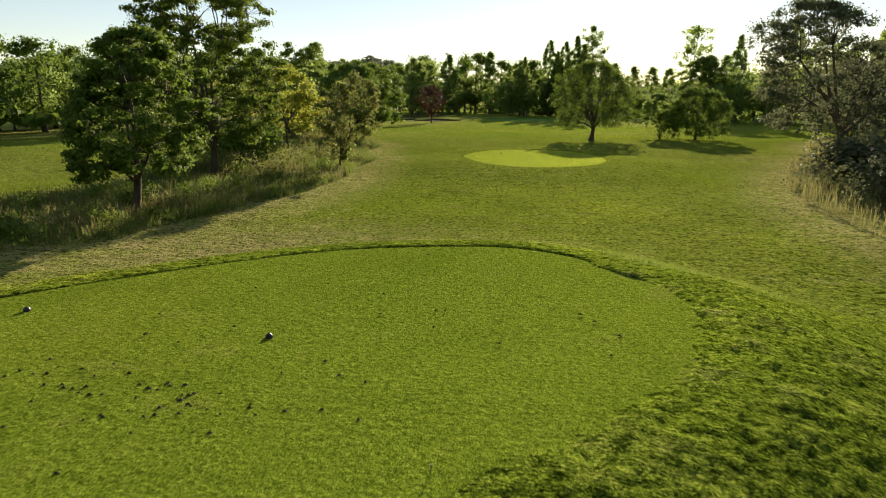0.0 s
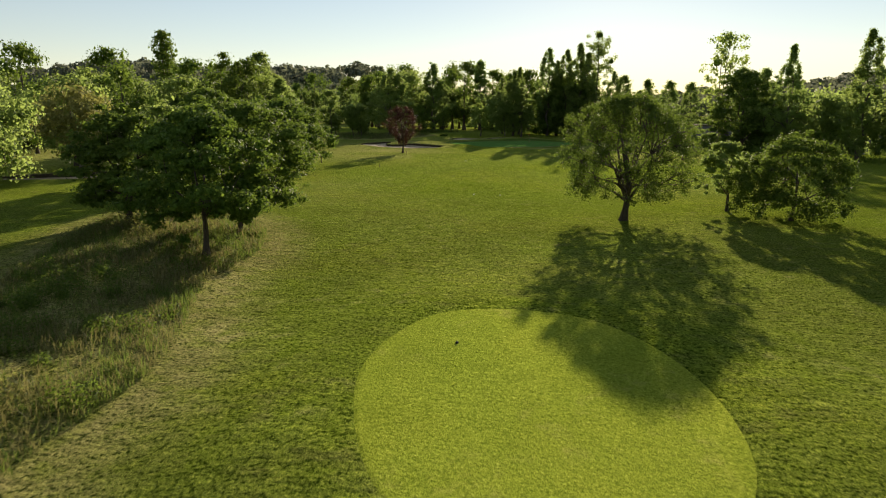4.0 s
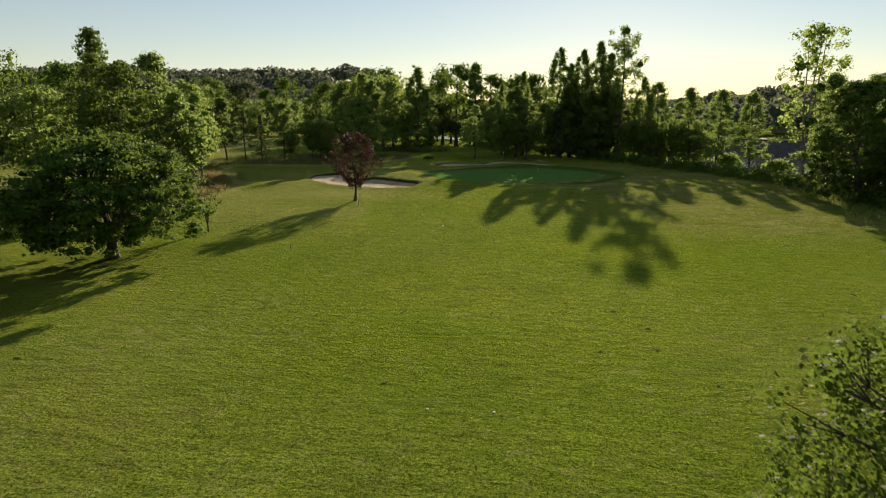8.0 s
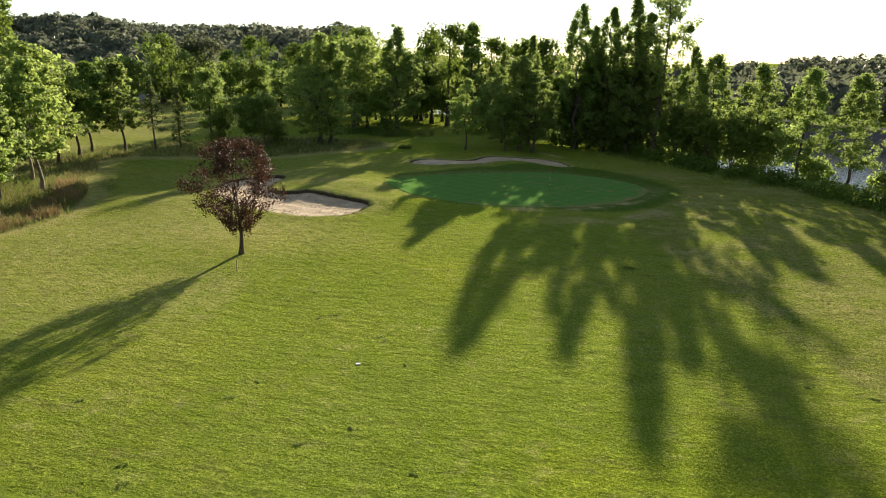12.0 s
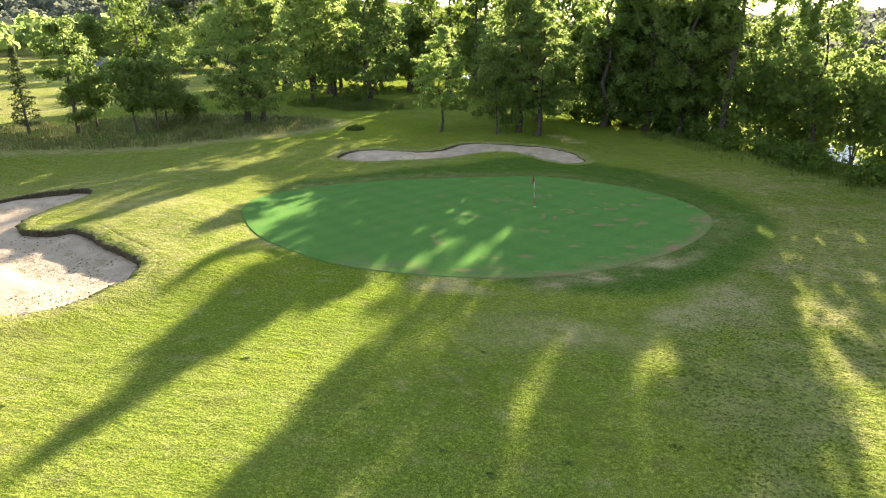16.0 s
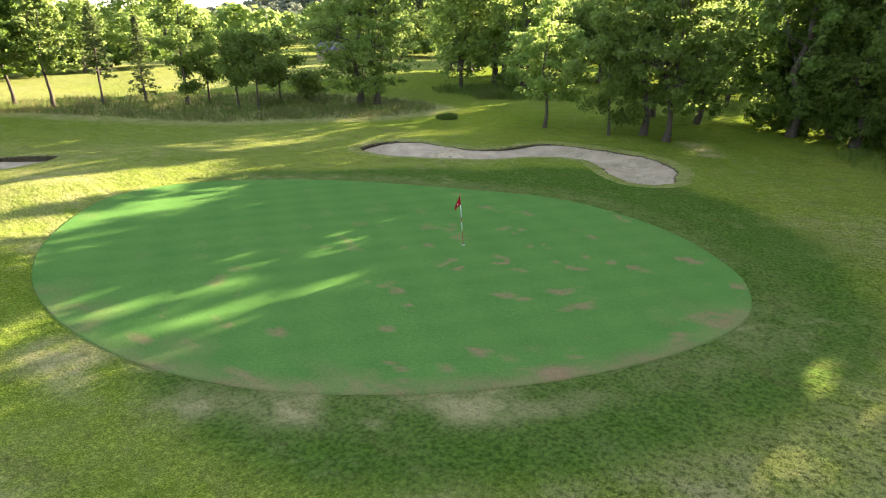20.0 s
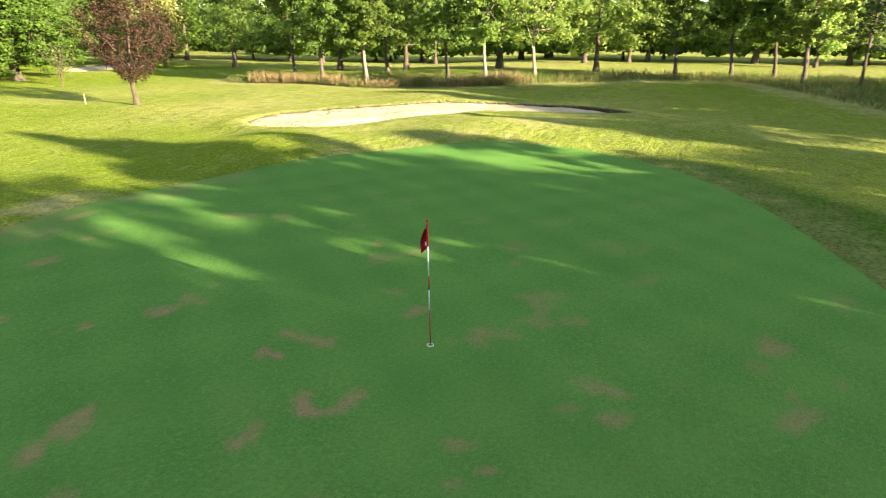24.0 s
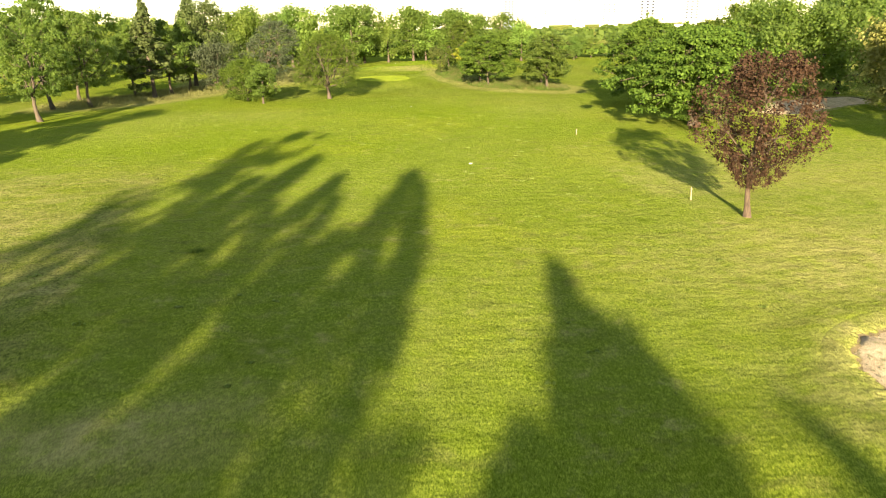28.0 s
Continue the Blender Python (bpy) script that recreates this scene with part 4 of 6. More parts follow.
def branch(rs, n, h, w, clear, r0, style, lean):
    """A trunk that divides into limbs, boughs and twigs; n twigs end in a spray of leaves."""
    a = w / 2
    u, g = rs.rand(n) ** 0.9, rs.rand(n) * 2 * math.pi
    if style == "tall":
        out = np.maximum(0.06, 1 - u ** 2.1) ** 0.8 * np.minimum(1, 0.66 + 1.2 * u)
    elif style == "vase":
        out = (0.42 + 0.58 * np.minimum(1, u / 0.45)) * np.sqrt(np.maximum(0.05, 1 - (np.maximum(0, u - 0.42) / 0.6) ** 2))
    else:
        out = np.where(u < 0.3, 0.8 + 0.2 * u / 0.3, np.sqrt(np.maximum(0.04, 1 - ((u - 0.3) / 0.7) ** 2)))
    if style == "tall":
        ph = rs.rand(3) * 6.283
        out = out * (1 + 0.28 * np.sin(2 * g + 7 * u + ph[0]) + 0.22 * np.sin(23 * u + 2 * np.sin(g + ph[2]) + ph[1]))
    r = a * out * (0.42 + 0.58 * np.sqrt(rs.rand(n))) * (1 + 0.16 * np.sin(3 * g + 6 * u + rs.rand() * 6) + 0.1 * np.sin(7 * g - 9 * u))
    z = clear + (h - clear) * u
    pts = np.stack([lean[0] * z / h + r * np.cos(g), lean[1] * z / h + r * np.sin(g), z], -1)
    if style == "tall":
        # several leaders of unequal height make a spiked top
        k = 8
        la, lr, lz = np.arange(k) * 2.4 + rs.rand(k), a * 0.75 * np.sqrt((np.arange(k) + 0.3) / k), 1 - 0.22 * rs.rand(k) * np.sqrt(np.arange(k) / k)
        lead = np.stack([lr * np.cos(la), lr * np.sin(la)], -1)
        near = ((pts[:, None, :2] - lead[None]) ** 2).sum(-1).argmin(1)
        pull = np.clip((u - 0.5) / 0.5, 0, 1)[:, None] ** 0.8 * 0.42
        pts[:, :2] += (lead[near] + np.array(lean) * (z / h)[:, None] - pts[:, :2]) * pull
        pts[:, 2] = clear + (z - clear) * (1 - (1 - lz[near]) * np.clip(u * 1.6 - 0.5, 0, 1))
    boughs = max(6, n // 9)
    own_b, cb = clusters(rs, pts, boughs)
    limbs = max(4, boughs // 6)
    own_l, cl = clusters(rs, cb, limbs)
    pts = cb[own_b] + (pts - cb[own_b]) * 0.93
    verts, faces = [], []
    top = h * (0.86 if style == "tall" else 0.62)
    fork = max(0.5, clear * 0.75)

    def stem(zz):
        return Vector((lean[0] * zz / h + 0.02 * h * math.sin(zz * 0.9), lean[1] * zz / h + 0.015 * h * math.cos(zz * 0.7) - 0.015 * h, zz))

    n_st = 9
    tube([tuple(stem(top * i / (n_st - 1)) - Vector((0, 0, 0.15 * (i == 0)))) for i in range(n_st)], [r0 * (1 + 0.6 * max(0, 1 - i * 1.2)) * (1 - 0.85 * i / (n_st - 1)) + 0.01 for i in range(n_st)], 8, verts, faces)
    for i in range(limbs):
        end = Vector(cl[i])
        if style == "round" or style == "vase":
            z0 = fork + (top * 0.55 - fork) * rs.rand() ** 1.6
        else:
            z0 = min(top * 0.92, max(fork, end.z - 0.45 * math.hypot(end.x, end.y) - 0.05 * h * rs.rand()))
        p0 = stem(min(z0, end.z))
        e1 = p0.lerp(end, 0.72)
        mid = p0.lerp(e1, 0.5) + Vector((rs.normal() * 0.03 * w, rs.normal() * 0.03 * w, 0.02 * h))
        rl = r0 * (0.5 - 0.25 * z0 / h)
        tube([tuple(p0), tuple(mid), tuple(e1)], [rl, rl * 0.75, rl * 0.5], 6, verts, faces)
        for j in np.nonzero(own_l == i)[0]:
            q = Vector(cb[j])
            e2 = e1.lerp(q, 0.8)
            m2 = e1.lerp(e2, 0.5) + Vector((rs.normal(), rs.normal(), rs.normal() + 0.4)) * 0.02 * w
            tube([tuple(e1), tuple(m2), tuple(e2)], [rl * 0.45, rl * 0.32, rl * 0.2], 4, verts, faces)
            for k in np.nonzero(own_b == j)[0]:
                tube([tuple(e2), tuple(pts[k])], [rl * 0.16 + 0.004, 0.006], 3, verts, faces)
    return verts, faces, [(Vector(q), 0.8 + 0.4 * rs.rand()) for q in pts]


def tree(x, y, h, w, clear, mat, style="round", label="", leaves=5000, size=0.24, r0=None, lean=(0, 0), fork=1, limbs=10, bark=None, lump=0.2, seed=1, name="tree", category="tree", fill=0.35, turn=0.0, balls=0, mat2=None, flat=0.35, core=0.13, twigs=True, fine=0, squat=0.5):
    rs = np.random.RandomState(seed)
    r0 = r0 or 0.022 * h + 0.02
    if fine:
        verts, faces, lumps = branch(rs, fine, h, w, clear, r0, style, lean)
    else:
        verts, faces, lumps = grow(rs, h, w, clear, r0, style, lean, fork, limbs, twigs)
    root = new(name)
    root.empty_display_size = 0.3
    root.matrix_basis = pose(x, y, ground_z(x, y) - 0.02, 0, 0, turn)
    mesh_object("trunk", verts, faces, bark or M_BARK, root, smooth=True)
    cs = [tuple(c) for c, k in lumps]
    rr = [k * lump * w * (0.6 + 0.8 * rs.rand()) * (1.12 if fine else 1) for c, k in lumps]
    if style == "cone":
        rr = [max(0.25, lump * w * (1.05 - c[2] / h)) * k for c, (_, k) in zip(cs, lumps)]
    if style == "poplar":
        rr = [k * w * 0.2 * (0.8 + 0.5 * rs.rand()) for c, k in lumps]
    # fill the inside thinly
    nf = int(len(cs) * fill)
    for _ in range(nf):
        i = rs.randint(len(cs))
        c = np.array(cs[i]) * np.array([0.55, 0.55, 1]) + np.array([lean[0], lean[1], 0]) * 0.45 * cs[i][2] / h
        cs.append(tuple(c + rs.normal(size=3) * 0.06 * w))
        rr.append(lump * w * 0.9)
    wgt = np.array(rr) ** 2
    counts = np.maximum(3, (leaves * wgt / wgt.sum())).astype(int)
    squat = squat if fine else 0.78
    co = leaf_quads(rs, cs, rr, counts, size, 0.25 if style == "cone" else 0.1, flat, 0.3 if fine else 0.55, squat)
    if core:
        inner = leaf_quads(rs, cs, [r * 0.6 for r in rr], np.maximum(1, counts * core * 1.5).astype(int), size * 1.75, 0.1, flat, 0.0, squat)
        co = np.concatenate([co, inner])
    co[:, 2] = np.maximum(co[:, 2], 0.05)
    # bring the crown to its full height and spread
    ax = np.array([lean[0], lean[1]]) * 0.75
    kz = (h - clear) / max(0.1, np.percentile(co[:, 2], 99.7) - clear) if style != "bush" else h / np.percentile(co[:, 2], 99.7)
    kr = w / 2 / np.percentile(np.hypot(co[:, 0] - ax[0], co[:, 1] - ax[1]), 95)

    def fit_size(p):
        q = np.array(p, float)
        lift = clear if style != "bush" else 0.0
        up = q[:, 2] > lift
        q[up, 2] = lift + (q[up, 2] - lift) * kz
        grown = 1 + (kr - 1) * np.clip((q[:, 2] - 0.5 * lift) / (0.5 * lift + 0.6), 0, 1)
        if style == "cone":
            grown = grown * np.where(np.hypot(q[:, 0], q[:, 1]) < 0.3, 1.0, np.clip((1.06 * h - q[:, 2]) / (0.28 * h), 0.3, 1))
        if style == "vase":
            fan = np.clip(0.5 + 1.4 * (q[:, 2] - clear) / (h - clear), 0.5, 1)
            grown = grown * np.where(np.hypot(q[:, 0], q[:, 1]) < 0.3, 1.0, fan)
        q[:, 0], q[:, 1] = q[:, 0] * grown, q[:, 1] * grown
        return q

    co = fit_size(co)
    tr = root.children[0].data
    tv = np.empty(len(tr.vertices) * 3, np.float32)
    tr.vertices.foreach_get("co", tv)
    tr.vertices.foreach_set("co", fit_size(tv.reshape(-1, 3)).astype(np.float32).ravel())
    cs = [tuple(q) for q in fit_size(cs)]
    ob = new("crown", quads_mesh("crown", co, mat))
    ob.parent = root
    if mat2 is not None:
        c2 = leaf_quads(rs, cs[: len(cs) // 2], rr[: len(cs) // 2], counts[: len(cs) // 2] // 3, size, 0.1, flat)
        o2 = new("crown", quads_mesh("crown", c2, mat2))
        o2.parent = root
        o2["label"] = "second-coloured leaves in the crown"
    for _ in range(balls):
        i = rs.randint(len(lumps))
        c = np.array(cs[i])
        bm = bmesh.new()
        bmesh.ops.create_icosphere(bm, subdivisions=3, radius=0.5 + 0.25 * rs.rand())
        for v in bm.verts:
            v.co = v.co * (0.55 + 0.75 * rs.rand()) + Vector(c)
        o3 = part("mistletoe", bm, M_LEAF_DARK, root)
        o3["label"] = "round dark mistletoe ball"
    return tagged(root, label or "broad-leaved tree with a rounded green crown", category)


def again(ob, x, y, scale=1.0, turn=0.0, tall=1.0, label=""):
    m = Matrix.Translation((x, y, ground_z(x, y) - 0.02)) @ Matrix.Rotation(radians(turn), 4, "Z") @ Matrix.Diagonal((scale, scale, scale * tall, 1))
    c = copy_thing(ob, m)
    if label:
        c["label"] = label
    return c


L = "broad-leaved tree with a rounded green crown"
# beside the back tee
tree(-14.5, 16.0, 6.1, 4.6, 1.2, M_LEAF_DARK, "round", "dark green broad-leaved tree with a low spreading crown", 28000, 0.105, 0.14, (0.4, 0.3), seed=3, lump=0.07, fill=0.1, core=0.08, fine=260)
tree(-16.7, 25.6, 9.9, 7.0, 1.8, M_LEAF_DARK, "round", "tall forked tree with layered airy green leaves", 46000, 0.11, 0.17, (0.2, 0), seed=5, lump=0.055, fill=0.1, core=0.06, fine=420)
tree(-17.2, 36.4, 5.9, 5.4, 1.9, M_LEAF_YELLOW, "round", "small tree with golden yellow leaves in the meadow strip", 13000, 0.12, 0.12, fork=2, limbs=11, seed=8, mat2=M_LEAF_LIGHT, lump=0.075, fill=0.05, core=0.03, fine=150)
tree(-12.3, 32.0, 5.5, 3.8, 0.6, M_LEAF_OLIVE, "vase", "shrubby olive-green small tree with several leaning stems", 11000, 0.1, 0.07, (1.6, 0.2), seed=11, lump=0.085, fill=0.1, core=0.03, mat2=M_LEAF, fine=120, squat=0.9)
tree(-17.8, 54.6, 7.4, 7.2, 1.7, M_LEAF_DARK, "round", "neat round-crowned green tree in a row", 24000, 0.14, 0.16, seed=13, lump=0.078, fill=0.15, core=0.15, fine=220)
tree(-18.6, 60.2, 7.9, 9.2, 1.6, M_LEAF_DARK, "round", "neat round-crowned green tree in a row", 34000, 0.13, 0.17, seed=17, lump=0.066, fill=0.15, core=0.15, fine=320)
tree(-26.7, 61.5, 7.4, 6.6, 1.4, M_LEAF_DARK, "round", "dense green tree with a broad crown", 12000, 0.19, 0.2, seed=19, lump=0.09, core=0.2, fine=180)
tree(-26.6, 67.2, 7.7, 7.4, 1.4, M_LEAF, "round", "dense green tree with a broad crown", 12000, 0.19, 0.2, seed=23, lump=0.09, core=0.2, fine=180)
tree(-39.5, 92.0, 9.4, 9.5, 1.2, M_LEAF_DARK, "round", "large dense dark green tree", 12000, 0.22, 0.26, seed=30, lump=0.085, core=0.2, fine=220)
tree(-34.2, 86.5, 9.7, 9.6, 1.0, M_LEAF_DARK, "round", "large dense green tree with a crown near the ground", 22000, 0.18, 0.24, seed=29, lump=0.08, fill=0.15, core=0.2, fine=260)
tree(-33.6, 103.2, 9.0, 13.0, 1.7, M_LEAF_DARK, "round", "broad low tree with a dense dark crown on short trunk", 36000, 0.19, 0.4, seed=31, lump=0.065, fill=0.3, core=0.35, fine=420)
tree(-31.5, 113.5, 5.0, 3.6, 1.0, M_LEAF_OLIVE, "vase", "small half-bare tree with thin forked stems", 350, 0.14, 0.07, fork=4, limbs=4, bark=M_BARK_RED, seed=37, fill=0)
plum = tree(-23.7, 133.6, 7.9, 5.9, 1.6, M_LEAF_RED, "vase", "purple-leaved plum tree with an oval crown of upright branches", 16000, 0.105, 0.15, bark=M_BARK_RED, seed=41, lump=0.055, fill=0.05, core=0.02, fine=420, squat=1.3)
tree(-17.6, 31.2, 2.6, 4.2, 0.1, M_LEAF_DARK, "bush", "dark green bush between the trees of the strip", 4200, 0.17, 0.06, fork=4, limbs=4, seed=107, name="bush", category="bush")
tree(-54.0, 78.5, 11.8, 11.0, 1.2, M_LEAF, "round", "large bright green tree with a dense crown", 9000, 0.3, 0.26, seed=33, limbs=16, lump=0.16)
tree(-61.0, 82.0, 12.4, 10.5, 1.4, M_LEAF, "round", "large bright green tree with a dense crown", 7500, 0.32, 0.26, seed=34, limbs=16, lump=0.16)
# on the fairway
tree(5.2, 70.2, 8.7, 9.3, 1.6, M_LEAF_DARK, "round", "spreading fairway tree with a wide airy green crown", 50000, 0.095, 0.24, (0.1, 0), seed=43, lump=0.042, fill=0.03, core=0.03, fine=900, squat=0.8)
tree(13.5, 75.0, 5.2, 4.4, 1.3, M_LEAF, "round", "small leaning apple tree with a loose green crown", 9000, 0.14, 0.12, (-0.5, 0.2), seed=47, lump=0.08, fill=0.1, fine=130)
tree(16.6, 71.0, 5.9, 7.6, 0.4, M_LEAF_DARK, "round", "wide dark green bush of several stems on the fairway", 28000, 0.115, 0.14, seed=53, lump=0.07, fill=0.1, core=0.1, fine=300, squat=0.7, category="bush", name="bush")
# meadow strip beside the bunker
for i, (x, y, h, w, m, st, fk) in enumerate((
        (-45.4, 133.0, 12.5, 7.0, M_LEAF, "tall", 1), (-46.2, 137.6, 11.0, 5.0, M_LEAF, "tall", 1), (-50.2, 137.6, 17.0, 9.5, M_LEAF, "tall", 2), (-48.6, 127.0, 15.5, 9.0, M_LEAF_DARK, "round", 1), (-55.0, 131.5, 16.5, 9.5, M_LEAF_DARK, "tall", 1), (-51.5, 143.6, 13.5, 6.5, M_LEAF, "tall", 1),
        (-50.8, 148.0, 12.5, 6.5, M_LEAF_LIGHT, "tall", 2), (-54.8, 151.4, 14.0, 9.0, M_LEAF_LIGHT, "round", 3), (-61.5, 163.5, 12.5, 8.0, M_LEAF_DARK, "tall", 1), (-62.5, 168.5, 11.5, 7.0, M_LEAF, "tall", 1),
        (-63.5, 172.2, 12.0, 7.0, M_LEAF_DARK, "tall", 1), (-60.2, 174.6, 12.0, 6.5, M_LEAF, "tall", 1))):
    tree(x, y, h, w, 3.4, m, st, "tall green tree with a bare lower trunk in tall grass", 8000, 0.27, 0.17, (0.4 * math.sin(i * 2.1), 0.3 * math.cos(i * 1.7)), fk, 10, M_BARK_PALE if i in (1, 6, 7) else M_BARK, seed=60 + i, lump=0.095, fill=0.15, core=0.08, fine=170)
tree(-58.3, 178.8, 10.2, 3.4, 3.4, M_NEEDLE, "cone", "thin pine with a bare trunk and short branches", 2600, 0.18, 0.12, seed=71, limbs=44, lump=0.12, core=0)
tree(-56.6, 182.6, 9.0, 2.6, 0.5, M_NEEDLE, "cone", "narrow young spruce at the rough's edge", 3000, 0.16, 0.1, seed=72, limbs=60, lump=0.14, core=0)
tree(-53.0, 185.4, 11.8, 5.4, 0.9, M_LEAF, "tall", "dark tree hung with ivy at the rough's edge", 4800, 0.28, 0.2, seed=73)
tree(-52.6, 187.8, 9.0, 4.6, 2.2, M_LEAF, "tall", "slender leaning tree in the rough", 3200, 0.26, 0.12, (-0.9, 0.4), seed=74)
tree(-48.0, 188.4, 8.2, 5.4, 2.6, M_LEAF, "round", "slender leaning tree with a wide flat crown", 3400, 0.26, 0.12, (-1.6, 0.4), seed=75)
tree(-46.2, 189.6, 8.4, 5.8, 2.6, M_LEAF, "round", "slender leaning tree with a wide flat crown", 3400, 0.26, 0.12, (-0.8, 0.6), seed=76)
tree(-48.4, 194.2, 8.6, 5.4, 2.4, M_LEAF, "round", "slender tree in the rough", 3400, 0.26, 0.12, seed=77)
tree(-48.5, 198.2, 3.6, 4.4, 0.4, M_LEAF, "bush", "spreading low shrub in the rough", 2400, 0.24, 0.08, fork=3, limbs=4, seed=78, name="bush", category="bush")
tree(-41.0, 199.6, 18.0, 11.5, 1.9, M_LEAF_LIGHT, "tall", "tall spreading tree with drooping leafy limbs", 17000, 0.24, 0.3, (0.5, 0), seed=79, lump=0.075, fill=0.1, core=0.08, fine=300)
tree(-39.4, 200.6, 16.5, 9.5, 2.1, M_LEAF, "tall", "tall spreading tree with an ivy-clad trunk", 13000, 0.24, 0.28, (0.8, 0), seed=80, lump=0.08, fill=0.1, core=0.08, fine=240)
tree(-40.0, 217.0, 18.0, 9.5, 2.8, M_LEAF_LIGHT, "tall", "tall green tree on a grassy mound", 5200, 0.42, 0.3, fork=2, limbs=9, seed=81)
tree(-38.8, 223.0, 18.5, 9.0, 2.8, M_LEAF_LIGHT, "tall", "tall green tree on a grassy mound", 5200, 0.42, 0.3, seed=82, limbs=12)
tree(-31.8, 219.2, 20.0, 11.0, 1.2, M_LEAF, "tall", "tall dense tree with a dark leafy trunk", 14000, 0.32, 0.36, seed=83, lump=0.08, fill=0.15, core=0.1, fine=280)
tree(-15.5, 197.2, 11.2, 6.8, 2.4, M_LEAF_LIGHT, "tall", "slender bright green tree standing alone behind the bunker", 12000, 0.2, 0.14, seed=84, lump=0.085, fill=0.1, core=0.08, fine=200)
tree(-8.9, 195.9, 9.4, 5.6, 0.8, M_LEAF, "tall", "small slender tree behind the bunker", 5000, 0.24, 0.1, (-0.6, 0), seed=85)
tree(-6.9, 197.9, 14.6, 9.6, 2.6, M_LEAF, "tall", "dark tall tree with a clear trunk", 13000, 0.24, 0.24, (-0.3, 0), seed=86, lump=0.085, fill=0.1, fine=220)
tree(-4.7, 197.0, 12.6, 7.6, 2.6, M_LEAF, "round", "dark tall tree with a clear trunk", 11000, 0.24, 0.24, (-0.2, 0), seed=87, lump=0.085, fill=0.1, fine=200)
# the river bank
bank_a = tree(2.2, 205.5, 23.0, 8.6, 1.0, M_LEAF, "tall", "tall riverside tree with dense dark foliage", 15000, 0.28, 0.28, seed=90, lump=0.062, fill=0.05, core=0.04, fine=380, squat=1.0)
bank_b = tree(6.8, 204.0, 22.6, 8.6, 1.2, M_LEAF, "tall", "tall riverside tree with dense dark foliage", 15000, 0.28, 0.28, (0.0, 0), seed=91, lump=0.062, fill=0.05, core=0.04, fine=380, squat=1.0)
tree(14.2, 198.4, 26.5, 8.6, 3.0, M_LEAF, "tall", "tall thin-crowned poplar with mistletoe balls", 7500, 0.34, 0.34, (0.3, 0), seed=92, limbs=20, balls=5, lump=0.11, fill=0.3, core=0)
bank_c = tree(20.5, 192.0, 15.5, 7.5, 3.2, M_LEAF, "tall", "riverside tree with light green leaves", 12000, 0.22, 0.22, seed=93, lump=0.1, fill=0.1, core=0.05, fine=190)
bank_low = tree(4.6, 207.5, 13.0, 8.5, 0.3, M_LEAF_DARK, "round", "dense dark tree leafy to the ground on the river bank", 9000, 0.3, 0.2, seed=96, lump=0.085, fill=0.2, core=0.2, fine=220, squat=0.8)
bank_low_b = tree(17.4, 197.5, 9.6, 8.0, 0.2, M_LEAF, "bush", "leafy green thicket tree on the river bank", 3600, 0.38, 0.14, fork=4, limbs=5, seed=97, core=0.16, twigs=False)
tree(35.0, 158.5, 21.8, 9.0, 6.0, M_LEAF_LIGHT, "sparse", "tall bare-limbed poplar with mistletoe balls", 3000, 0.34, 0.32, seed=94, fork=3, limbs=5, balls=5, lump=0.11, fill=0.05, bark=M_BARK_PALE)
tree(33.5, 140.0, 13.5, 11.0, 0.7, M_LEAF_DARK, "round", "dense dark broad tree on the river bank", 16000, 0.24, 0.34, seed=95, lump=0.075, fill=0.2, core=0.25, fine=300)
again(bank_b, 10.4, 201.5, 1.06, 120)
again(bank_b, 4.8, 207.0, 0.88, 250)
again(bank_a, 12.8, 204.5, 0.95, 40)
again(bank_b, -5.6, 206.5, 0.8, 75)
again(bank_a, -10.2, 208.0, 0.67, 160)
again(bank_a, 18.8, 197.5, 0.74, 200)
for x, y, k, g in ((10.5, 206.5, 1.12, 40), (5.2, 209.5, 1.15, 130)):
    again(bank_low, x, y, k, g, 1.05)
for i, (x, y, s) in enumerate(((-7, 220, 1.1), (0.5, 210, 0.95), (8.5, 206, 1.05), (13, 203, 1.1), (20.5, 196.5, 1.0), (24, 191, 1.0), (27.0, 187, 0.9), (43, 158, 1.0), (41, 150, 1.0), (39, 142, 1.0), (44, 133, 1.1), (50, 124, 1.2), (56, 118, 1.2), (-13, 230, 1.2), (-18, 240, 1.3), (62, 112, 1.3), (47, 150, 1.2), (51, 140, 1.2))):
    again(bank_low if i in (1, 2, 3) else bank_low_b, x, y, s, 67 * i)
again(bank_c, 25.5, 187.0, 0.95, 100)
again(bank_c, 29.5, 181.0, 0.92, 220)
again(bank_c, 33.0, 176.0, 0.88, 10)
again(bank_c, 40.0, 163.0, 1.0, 140)
again(bank_c, 41.5, 155.0, 0.95, 260)
again(bank_c, 36.0, 149.0, 0.8, 60)
again(bank_b, 38.0, 133.0, 0.75, 60)
again(bank_b, 45.0, 124.0, 0.8, 160)
bank_bush = tree(37.5, 175.0, 4.4, 4.6, 0.1, M_LEAF, "bush", "dense bush at the water's edge", 1500, 0.34, 0.08, fork=3, limbs=4, seed=98, core=0.18, twigs=False, name="bush", category="bush")
for i, y in enumerate(np.arange(122, 232, 3.0)):
    x = float(np.interp(y, BANK_NEAR[::-1, 1], BANK_NEAR[::-1, 0]))
    if 150 < y < 196 and i % 4:
        continue
    again(bank_bush, x - 3.2 - 1.6 * math.sin(i * 2.3), y, 0.85 + 0.3 * abs(math.sin(i * 1.7)), 71 * i)
